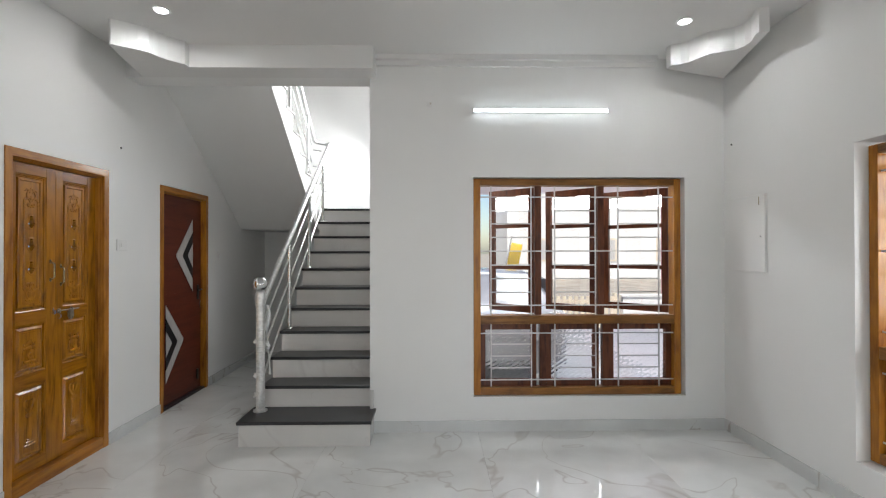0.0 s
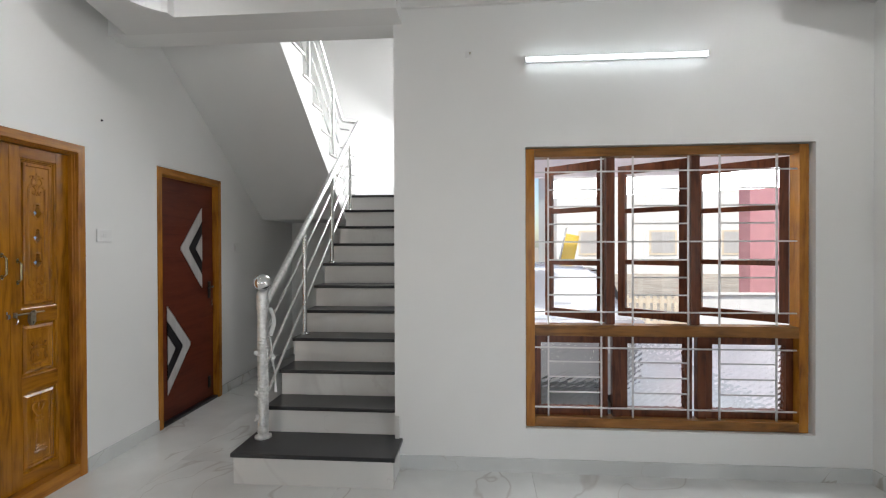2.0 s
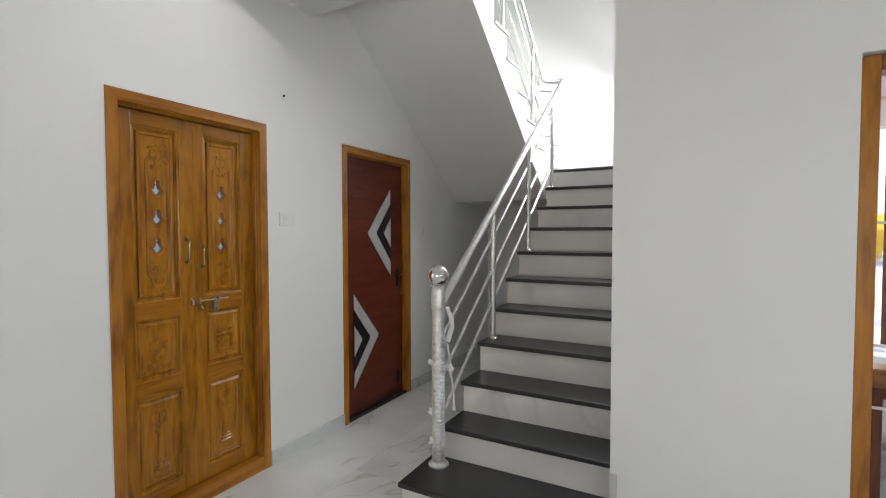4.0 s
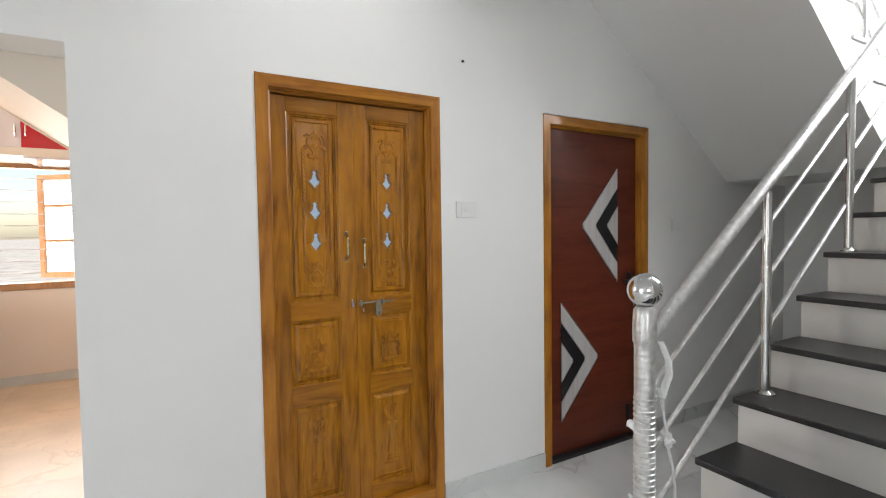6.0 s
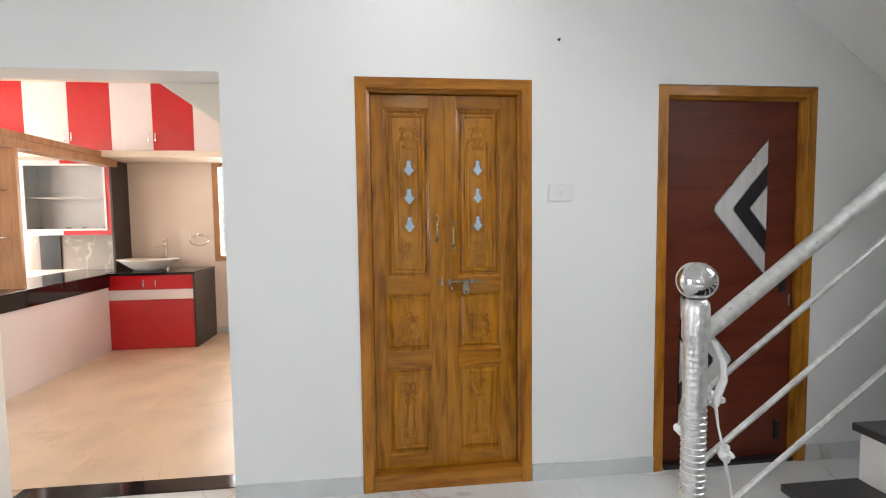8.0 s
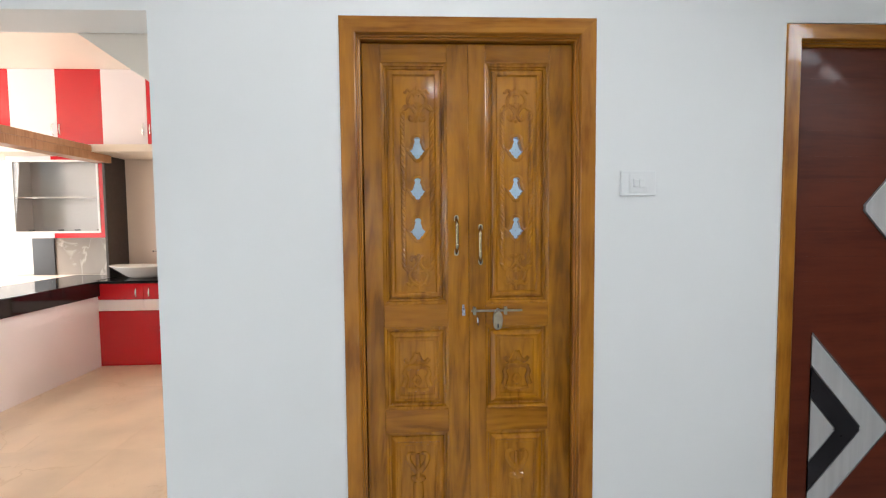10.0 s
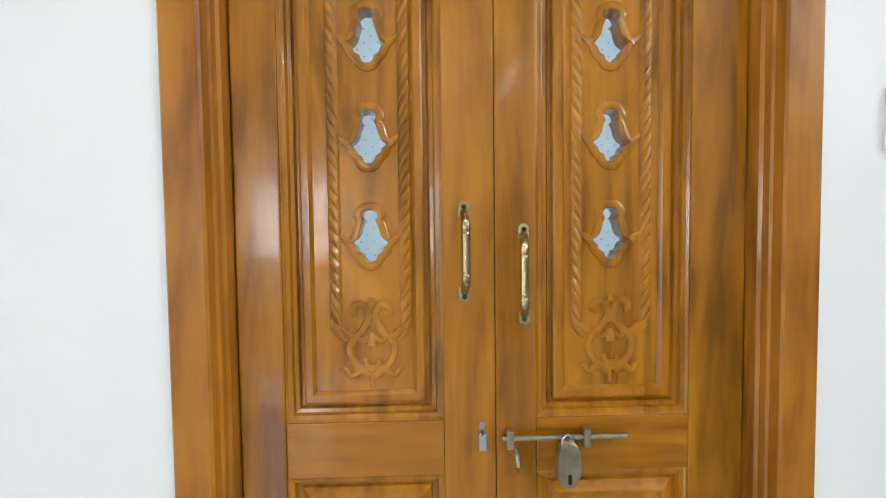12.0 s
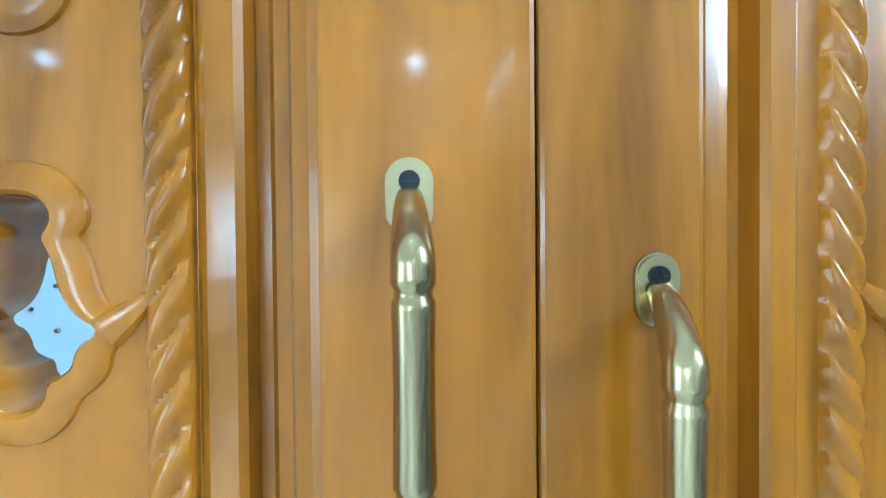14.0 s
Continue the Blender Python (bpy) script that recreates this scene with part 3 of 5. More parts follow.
def frame_side(parent, x, height, flip):
    bm = frame_bar(height, 0, 1)
    bmesh.ops.transform(bm, matrix=Matrix.Translation((x, 0, 0)) @ Matrix.Diagonal((-1 if flip else 1, 1, 1, 1)), verts=bm.verts)
    part("jamb", bm, M_FRAME, parent)


def frame_head(parent, width, height):
    bm = frame_bar(width, 1, 1)
    for v in bm.verts:
        v.co = Vector((v.co.z, v.co.y, height - v.co.x))
    part("head", bm, M_FRAME_H, parent)


frame_side(door, 0.0, 2.13, False)
frame_side(door, 0.90, 2.13, True)
frame_head(door, 0.90, 2.13)
part("sill", boxes((0.0562, 0.8438, -0.0045, 0.128, 0.0, 0.085), bevel=0.003), M_FRAME_H, door)
FACE = 0.051


def scroll(bm, pts, r0, r1, y, cx, cz, mirror, flat=0.62):
    """A tapering carved tendril, half sunk into the field."""
    P = []
    m = len(pts)
    for i in range(m - 1):
        p0, p1, p2, p3 = (pts[max(0, min(m - 1, j))] for j in (i - 1, i, i + 1, i + 2))
        for s in range(5):
            t = s / 5
            P.append([0.5 * (2 * p1[c] + (p2[c] - p0[c]) * t + (2 * p0[c] - 5 * p1[c] + 4 * p2[c] - p3[c]) * t * t + (3 * p1[c] - p0[c] - 3 * p2[c] + p3[c]) * t ** 3) for c in (0, 1)])
    P.append(list(pts[-1]))
    rad = [r0 + (r1 - r0) * i / (len(P) - 1) for i in range(len(P))]
    for sgn in ((1, -1) if mirror else (1,)):
        tube(bm, [(cx + sgn * p[0], y - 0.001, cz + p[1]) for p in P], [1.95 * q for q in rad], 8, flat)


def motif(bm, cx, cz, y, up=1, s=1.0):
    """Leaf and scroll ornament that closes each rope border."""
    k = lambda *ps: [(a * s, b * s * up) for a, b in ps]
    scroll(bm, k((0.003, 0.036), (0.006, 0.056), (0.014, 0.068), (0.024, 0.066), (0.027, 0.057), (0.020, 0.055)), 0.0030, 0.0034, y, cx, cz, True)
    scroll(bm, k((0.002, 0.052), (0.009, 0.036), (0.020, 0.022), (0.032, 0.020), (0.044, 0.029), (0.058, 0.034)), 0.0032, 0.0028, y, cx, cz, True)
    scroll(bm, k((0.052, 0.030), (0.045, 0.018), (0.036, 0.014)), 0.0032, 0.0014, y, cx, cz, True)
    scroll(bm, k((0.024, 0.020), (0.033, 0.006), (0.032, -0.010), (0.022, -0.026), (0.010, -0.030)), 0.0028, 0.0032, y, cx, cz, True)
    scroll(bm, k((0.003, 0.018), (0.014, 0.013), (0.022, 0.018), (0.027, 0.010)), 0.0030, 0.0014, y, cx, cz, True)
    scroll(bm, k((0.004, -0.040), (0.018, -0.032), (0.032, -0.040), (0.042, -0.030), (0.048, -0.033)), 0.0040, 0.0014, y, cx, cz, True)
    scroll(bm, k((0.0, 0.078), (0.0, 0.068)), 0.0024, 0.0042, y, cx, cz, False)
    scroll(bm, k((0.0, 0.026), (0.0, 0.016), (0.0, 0.006)), 0.0026, 0.0046, y, cx, cz, False)
    scroll(bm, k((0.0, -0.022), (0.0, -0.036), (0.0, -0.058)), 0.0044, 0.0010, y, cx, cz, False)
    scroll(bm, k((0.004, -0.030), (0.010, -0.022), (0.008, -0.014)), 0.0034, 0.0012, y, cx, cz, True)


def rope(bm, cx, z0, z1, y, lean):
    """A carved cable moulding."""
    pitch, w, n = 0.0195, 0.0092, 10
    m = int((z1 - z0) / pitch * 10)
    rows = []
    for j in range(m + 1):
        z = z0 + (z1 - z0) * j / m
        row = []
        for i in range(n + 1):
            u = -1 + 2 * i / n
            ph = (z / pitch - lean * 0.62 * u) % 1.0
            h = math.sqrt(max(0, 1 - u * u)) * (0.0028 + 0.0050 * (math.sin(math.pi * ph) ** 0.7) * (1.1 - 0.45 * ph))
            row.append(bm.verts.new((cx + w * u, y - h, z)))
        rows.append(row)
    for r0, r1 in zip(rows, rows[1:]):
        for i in range(n):
            bm.faces.new((r0[i], r0[i + 1], r1[i + 1], r1[i]))


def bell(n=9):
    """Half outline of the pierced bell, from its top knob to the pendant foot, unit half-height 1; then mirrored."""
    half = [(0.0, 1.02), (0.18, 1.0), (0.30, 0.88), (0.31, 0.74), (0.22, 0.62), (0.27, 0.52), (0.33, 0.38), (0.37, 0.18), (0.44, 0.0), (0.55, -0.13), (0.70, -0.22), (0.68, -0.31), (0.57, -0.37), (0.51, -0.47), (0.48, -0.60), (0.37, -0.68), (0.27, -0.71), (0.25, -0.86), (0.15, -0.98), (0.0, -1.02)]
    return half + [(-a, b) for a, b in half[-2:0:-1]]


BELL = bell()


def smooth_loop(pts, it=1):
    for _ in range(it):
        q = []
        n = len(pts)
        for i in range(n):
            a, b = pts[i], pts[(i + 1) % n]
            q += [(0.75 * a[0] + 0.25 * b[0], 0.75 * a[1] + 0.25 * b[1]), (0.25 * a[0] + 0.75 * b[0], 0.25 * a[1] + 0.75 * b[1])]
        pts = q
    return pts


BELL = smooth_loop(BELL, 1)
HH = 0.0385


def grow(k):
    """The bell's outline moved outwards by k metres."""
    o = []
    for bx, bz in BELL:
        z = max(-0.5, min(0.78, bz))
        d = Vector((bx, bz - z))
        d = d.normalized() if d.length > 1e-5 else Vector((0, 1 if bz > 0 else -1))
        o.append((bx * HH + d.x * k, bz * HH + d.y * k))
    return o


def pierced_field(bm, x0, x1, z0, z1, y, cx, czs):
    """The flat field with bell-shaped holes, each with a raised carved rim and deep sides."""
    corner = [bm.verts.new(c) for c in ((x0, y, z0), (x1, y, z0), (x1, y, z1), (x0, y, z1))]
    edges = [bm.edges.new((corner[i], corner[(i + 1) % 4])) for i in range(4)]
    for cz in czs:
        prof = [(0.0125, 0.0), (0.0120, 0.0018), (0.0092, 0.0036), (0.0050, 0.0046), (0.0015, 0.0044), (0.0, 0.0028), (0.0, -0.014), (0.0, -0.030)]
        last = None
        for k, h in prof:
            loop = [bm.verts.new((cx + px, y - h, cz + pz)) for px, pz in grow(k)]
            n = len(loop)
            if last is None:
                edges += [bm.edges.new((loop[i], loop[(i + 1) % n])) for i in range(n)]
            else:
                for i in range(n):
                    bm.faces.new((last[i], last[(i + 1) % n], loop[(i + 1) % n], loop[i]))
            last = loop
    bmesh.ops.triangle_fill(bm, use_beauty=True, use_dissolve=False, edges=edges)


UP = [(-0.010, FACE + 0.004), (0.0, FACE + 0.004), (0.004, FACE + 0.006), (0.010, FACE + 0.007), (0.0125, FACE + 0.013), (0.018, FACE + 0.014), (0.021, FACE + 0.019), (0.026, FACE + 0.019), (0.027, FACE + 0.008), (0.030, FACE + 0.006), (0.040, FACE + 0.006), (0.043, FACE + 0.009), (0.0455, FACE + 0.012)]
LOWP = [(-0.010, FACE + 0.004), (0.0, FACE + 0.004), (0.004, FACE + 0.006), (0.009, FACE + 0.007), (0.012, FACE + 0.016), (0.019, FACE + 0.017), (0.021, FACE + 0.013), (0.034, FACE + 0.004), (0.038, FACE + 0.004), (0.041, FACE + 0.008)]


def pull(parent, x, zt, zb, bend):
    """A bowed brass pull on two screwed plates."""
    y = FACE
    bm = bmesh.new()
    n = 66
    path, rad = [], []
    for i in range(n + 1):
        t = i / n
        z = zt - 0.006 - (zt - zb - 0.012) * t
        s = min(t, 1 - t)
        out = 0.004 + 0.022 * min(1, s / 0.16) ** 0.8
        path.append((x + bend * min(1, s / 0.16), y - out, z))
        r = (0.0068 - 0.0004 * math.cos(math.pi * (t - 0.5) * 2)) if s > 0.25 else 0.0048 + 0.0022 * math.sin(math.pi * min(1, s / 0.25) ** 0.8 * 0.5) + (0.0 if s > 0.02 else 0.0)
        if abs(t - 0.25) < 0.010 or abs(t - 0.75) < 0.010:
            r = 0.0058
        rad.append(r)
    tube(bm, path, rad, 16)
    grip = part("handle", bm, M_BRASS, parent, "antique brass pull handle", smooth=True)
    for zz, d in ((zt, -1), (zb, 1)):
        bm = bmesh.new()
        o = [(x + 0.0085 * math.cos(a), zz + d * (0.010 if math.sin(a) * d > 0 else 0.0) + 0.0085 * math.sin(a)) for a in [2 * math.pi * k / 20 for k in range(20)]]
        prism(bm, o, y - 0.003, y + 0.001)
        bmesh.ops.bevel(bm, geom=[e for e in bm.edges if e.verts[0].co.y < y - 0.002 and e.verts[1].co.y < y - 0.002], offset=0.001, segments=2, affect="EDGES")
        part("plate", bm, M_BRASS, grip, smooth=True)
        bm = bmesh.new()
        prism(bm, [(x + 0.0037 * math.cos(2 * math.pi * k / 16), zz + 0.0037 * math.sin(2 * math.pi * k / 16)) for k in range(16)], y - 0.0042, y - 0.002)
        part("screw", bm, M_SCREW, grip, "dark cross-head screw")
        bm = boxes((x - 0.0024, x + 0.0024, y - 0.0046, y - 0.0041, zz - 0.0004, zz + 0.0004), (x - 0.0004, x + 0.0004, y - 0.0046, y - 0.0041, zz - 0.0024, zz + 0.0024))
        part("screw_slot", bm, M_BLACKPLASTIC, grip)


def leaf(x0, x1, px0, px1, pz, mid):
    """One door leaf: stiles, rails and three moulded panels."""
    spans = [(x0, px0, FACE, FACE + 0.034, 0.088, 2.058), (px1, x1, FACE, FACE + 0.034, 0.088, 2.058)]
    lf = part("leaf", boxes(*spans, bevel=0.0022), M_TEAK, door, "varnished teak door leaf")
    zz = [0.088] + [q for p in pz for q in p] + [2.058]
    for k in range(0, len(zz), 2):
        part("rail", boxes((px0 + 0.0002, px1 - 0.0002, FACE + 0.001, FACE + 0.034, zz[k], zz[k + 1]), bevel=0.0018), M_TEAK_H, lf)
    # lower and middle panels
    for (z0, z1), kind in ((pz[0], 0), (pz[1], 1)):
        bm = bmesh.new()
        rings_panel(bm, px0, px1, z0, z1, LOWP + [(0.052, FACE + 0.008), (0.054, FACE + 0.011)])
        part("panel", bm, M_CARVE, lf, "raised carved panel")
        cx, cz, y = (px0 + px1) / 2, (z0 + z1) / 2, FACE + 0.011
        bm = bmesh.new()
        if kind == 1:
            scroll(bm, [(0.0, 0.055), (0.012, 0.03), (0.03, 0.02), (0.045, 0.035)], 0.0063, 0.0037, y, cx, cz, True)
            scroll(bm, [(0.045, -0.005), (0.02, 0.005), (0.0, 0.002)], 0.0050, 0.0063, y, cx, cz, True)
            scroll(bm, [(0.05, -0.07), (0.04, -0.04), (0.046, -0.02), (0.036, 0.0)], 0.0056, 0.0037, y, cx, cz, True)
            scroll(bm, [(0.0, -0.08), (0.02, -0.085), (0.045, -0.08)], 0.005, 0.004, y, cx, cz, True)
            scroll(bm, [(0.0, -0.03), (0.012, -0.05), (0.0, -0.065)], 0.004, 0.003, y, cx, cz, True)
        else:
            # vase on a stepped pedestal
            scroll(bm, [(0.006, 0.08), (0.022, 0.10), (0.036, 0.13), (0.03, 0.15), (0.012, 0.15)], 0.0063, 0.0037, y, cx, cz, True)
            scroll(bm, [(0.008, 0.06), (0.020, 0.055), (0.0, 0.045)], 0.0050, 0.0063, y, cx, cz, True)
            scroll(bm, [(0.009, 0.04), (0.010, -0.03), (0.016, -0.09)], 0.005, 0.006, y, cx, cz, True)
            for q, hw in ((-0.105, 0.022), (-0.122, 0.030), (-0.14, 0.040)):
                scroll(bm, [(0.0, q), (hw, q)], 0.006, 0.005, y, cx, cz, True)
            scroll(bm, [(0.0, 0.15), (0.0, 0.05), (0.0, -0.10)], 0.004, 0.007, y, cx, cz, False)
        part("carving", bm, M_CARVE, lf, smooth=True)
    # tall pierced panel
    z0, z1 = pz[2]
    bm = bmesh.new()
    rings_panel(bm, px0, px1, z0, z1, UP, cap=False)
    part("panel_moulding", bm, M_TEAK, lf, "stepped panel moulding")
    cx = mid
    y = FACE + 0.012
    bm = bmesh.new()
    pierced_field(bm, px0 + 0.0455, px1 - 0.0455, z0 + 0.0455, z1 - 0.0455, y, cx, (1.690, 1.543, 1.396))
    part("pierced_panel", bm, M_CARVE, lf, "carved panel pierced with three bell shapes", smooth=True)
    for sx in (-1, 1):
        bm = bmesh.new()
        rope(bm, cx + sx * 0.0525, 1.258, 1.818, y, sx)
        part("rope_moulding", bm, M_CARVE, lf, "carved twisted rope moulding", smooth=True)
    bm = bmesh.new()
    motif(bm, cx, 1.226, y)
    motif(bm, cx, 1.858, y, -1)
    for cz in (1.690, 1.543, 1.396):
        scroll(bm, [(0.030, -0.010), (0.038, -0.004), (0.045, 0.002)], 0.004, 0.0012, y, cx, cz, True)
    part("carving", bm, M_CARVE, lf, "carved leaf scrolls", smooth=True)
    return lf


PZ = [(0.165, 0.635), (0.722, 1.034), (1.118, 1.992)]
left_leaf = leaf(0.070, DX(3.5294), DX(3.216), DX(3.452), PZ, DX(3.3445))
right_leaf = leaf(DX(3.5302), 0.830, DX(3.592), DX(3.826), PZ, DX(3.708))
pull(left_leaf, DX(3.484), 1.438, 1.305, 0.001)
pull(right_leaf, DX(3.573), 1.404, 1.270, -0.004)
# sliding bolt, staples and padlock
bm = bmesh.new()
tube(bm, [(DX(3.537), FACE - 0.012, 1.093), (DX(3.725), FACE - 0.012, 1.093)], 0.0042, 10)
bolt = part("sliding_bolt", bm, M_GREYMETAL, right_leaf, "dull steel sliding bolt rod", smooth=True)
for q in (3.549, 3.664):
    bm = boxes((DX(q) - 0.005, DX(q) + 0.005, FACE - 0.018, FACE, 1.078, 1.106), (DX(q) - 0.004, DX(q) + 0.004, FACE - 0.004, FACE, 1.101, 1.100), bevel=0.0015)
    part("bolt_bracket", bm, M_GREYMETAL, bolt)
part("staple", boxes((DX(3.508) - 0.006, DX(3.508) - 0.002, FACE - 0.015, FACE, 1.076, 1.102), (DX(3.508) + 0.002, DX(3.508) + 0.006, FACE - 0.015, FACE, 1.076, 1.102), (DX(3.508) - 0.0055, DX(3.508) + 0.0055, FACE - 0.017, FACE - 0.012, 1.078, 1.100), (DX(3.508) - 0.004, DX(3.508) + 0.004, FACE - 0.004, FACE, 1.100, 1.116), bevel=0.001), M_STEEL, left_leaf, "small steel staple")
bm = bmesh.new()
tube(bm, [(DX(3.560), FACE, 1.072), (DX(3.560), FACE - 0.012, 1.066), (DX(3.561), FACE - 0.014, 1.052), (DX(3.563), FACE - 0.004, 1.042), (DX(3.563), FACE, 1.038)], 0.0035, 8)
part("hasp_hook", bm, M_STEEL, right_leaf, smooth=True)
bm = bmesh.new()
o = smooth_loop([(-0.007, 0.034), (0.007, 0.034), (0.016, 0.018), (0.017, -0.008), (0.013, -0.036), (-0.013, -0.036), (-0.017, -0.008), (-0.016, 0.018)], 2)
prism(bm, [(DX(3.632) + a, 1.062 + b) for a, b in o], FACE - 0.036, FACE - 0.016)
bmesh.ops.bevel(bm, geom=[e for e in bm.edges if abs(e.verts[0].co.y - e.verts[1].co.y) < 1e-5], offset=0.004, segments=3, affect="EDGES")
padlock = thing("padlock", WEST(3.08), "dull bronze padlock hanging on the bolt of the carved door", "padlock")
body = part("body", bm, M_GREYMETAL, padlock, smooth=True)
part("keyway", boxes((DX(3.632) - 0.003, DX(3.632) + 0.003, FACE - 0.0368, FACE - 0.034, 1.033, 1.048), bevel=0.001), M_BLACKPLASTIC, body)
bm = bmesh.new()
tube(bm, [(DX(3.632) - 0.008, FACE - 0.024, 1.086)] + [(DX(3.632) - 0.008 * math.cos(math.pi * k / 8), FACE - 0.024, 1.092 + 0.010 * math.sin(math.pi * k / 8)) for k in range(9)] + [(DX(3.632) + 0.008, FACE - 0.024, 1.086)], 0.003, 8)
part("shackle", bm, M_STEEL, padlock, smooth=True)

# unseen strip added behind the seam to block light between the leaves
part("meeting_strip", boxes((DX(3.52), DX(3.54), FACE + 0.0345, FACE + 0.05, 0.09, 2.056)), M_TEAK, door)
# padded pale-blue backing behind the pierced panels
for c in (3.3445, 3.708):
    bm = bmesh.new()
    nx, nz = 44, 150
    rows = []
    for j in range(nz + 1):
        z = 1.16 + 0.76 * j / nz
        row = []
        for i in range(nx + 1):
            x = DX(c) - 0.11 + 0.22 * i / nx
            a, b_ = (x + z) / 0.022, (x - z) / 0.022
            h = 0.0022 * (abs(math.sin(math.pi * a / 2)) * abs(math.sin(math.pi * b_ / 2))) ** 0.5
            row.append(bm.verts.new((x, 0.128 - h, z)))
        rows.append(row)
    for r0, r1 in zip(rows, rows[1:]):
        for i in range(nx):
            bm.faces.new((r0[i], r0[i + 1], r1[i + 1], r1[i]))
    q = part("quilted_backing", bm, M_QUILT, door, "pale blue tufted padding behind the panels", smooth=True)
    bm = bmesh.new()
    s = 0.011
    for a in range(-50, 200):
        for b_ in range(-200, 50):
            x, z = s * (a + b_), s * (a - b_)
            if abs(x - DX(c)) < 0.045 and 1.33 < z < 1.75:
                tube(bm, [(x, 0.1285, z), (x, 0.1258, z)], [0.0016, 0.0011], 5)
    part("tuft_buttons", bm, M_GREYMETAL, q)

# the small room behind it
bm = boxes((-4.3, -2.86, 2.70, 2.80, 0, 2.8), (-4.3, -2.86, 4.25, 4.35, 0, 2.8), (-4.4, -4.3, 2.70, 4.35, 0, 2.8), (-4.4, -2.86, 2.70, 4.35, 2.8, 2.9), (-4.4, -2.86, 2.7, 4.35, -0.05, 0.0))
tagged(part("wall_prayer_room", bm, M_WALL), "plain white walls of the small room behind", "wall", kind="structure")

# ---- flush door with chevron inlays ----
door2 = thing("door_2", WEST(4.675), "closed red-brown flush door with silver and black chevron inlays", "door", kind="structure")
frame_side(door2, 0.0, 2.12, False)
frame_side(door2, 0.93, 2.12, True)
frame_head(door2, 0.93, 2.12)
part("threshold", boxes((0.0685, 0.8615, 0.0, 0.11, 0.0, 0.022), bevel=0.002), M_BLACK, door2, "black threshold strip")
lf2 = part("leaf", boxes((0.070, 0.860, 0.045, 0.08, 0.024, 2.053), bevel=0.002), M_LAMINATE, door2, "red-brown laminate leaf")
for k in range(13):
    z = 0.80 + 0.095 * k
    if 1.02 < z < 1.95:
        part("groove_line", boxes((0.13, 0.13 + (0.52 if z > 1.8 else 0.26 + 0.05 * math.sin(k * 3)), 0.0443, 0.046, z, z + 0.003)), M_LAMINATE, lf2)


def chevron(bm, pts, y0, y1, r=0.03):
    (ax, az), (bx, bz), (cx, cz) = pts
    out = [(ax, az)]
    for t in (0.1, 0.06, 0.03):
        out.append((bx + (ax - bx) * t, bz + (az - bz) * t))
    mid = (bx + 0.012 * (1 if ax > bx else -1), bz)
    out.append(mid)
    for t in (0.03, 0.06, 0.1):
        out.append((bx + (cx - bx) * t, bz + (cz - bz) * t))
    out.append((cx, cz))
    prism(bm, out, y0, y1)


CX = lambda y: y - 4.675
for sgn, ex, zc in ((1, CX(5.352), 1.460), (-1, CX(4.848), 0.605)):
    for w, h, m, d, nm in ((0.332, 0.382, M_CHROME, 0.0408, "inlay_edge"), (0.322, 0.372, M_ALU, 0.0400, "inlay_outer"), (0.212, 0.254, M_CHROME, 0.0394, "inlay_edge"), (0.205, 0.246, M_BLACK, 0.0388, "inlay_band"), (0.106, 0.130, M_CHROME, 0.0382, "inlay_edge"), (0.100, 0.122, M_ALU, 0.0376, "inlay_core")):
        bm = bmesh.new()
        chevron(bm, [(ex, zc + h), (ex - sgn * w, zc), (ex, zc - h)], d, 0.0455)
        part(nm, bm, m, lf2)
hd = part("lock_plate", boxes((CX(5.445), CX(5.487), 0.036, 0.045, 0.98, 1.14), bevel=0.004), M_BLACKPLASTIC, lf2, "black lock plate")
bm = bmesh.new()
tube(bm, [(CX(5.466), 0.04, 1.09), (CX(5.466), 0.0, 1.09), (CX(5.45), -0.008, 1.09), (CX(5.36), -0.008, 1.088)], 0.008, 10)
part("lever", bm, M_BLACKPLASTIC, hd, smooth=True)
part("tower_bolt", boxes((CX(5.50), CX(5.512), 0.034, 0.045, 0.90, 0.97), bevel=0.002), M_STEEL, lf2)
part("floor_stop", boxes((CX(5.44), CX(5.475), 0.033, 0.045, 0.12, 0.23), bevel=0.004), M_BLACKPLASTIC, lf2)

# ---- barred wooden windows ----
def leaf_casement(w, z0, z1):
    """Casement leaf with three panes, hinged at local x = 0 and reaching to -w."""
    s = 0.052
    bm = boxes((-s, 0, 0, 0.035, z0, z1), (-w, -w + s, 0, 0.035, z0, z1), (-w + s, -s, 0.002, 0.033, z0, z0 + 0.06), (-w + s, -s, 0.002, 0.033, z1 - 0.06, z1))
    t = (z1 - z0)
    for f in (0.36, 0.70):
        box(bm, -w + s, -s, 0.004, 0.031, z0 + t * f - 0.017, z0 + t * f + 0.017)
    return bm


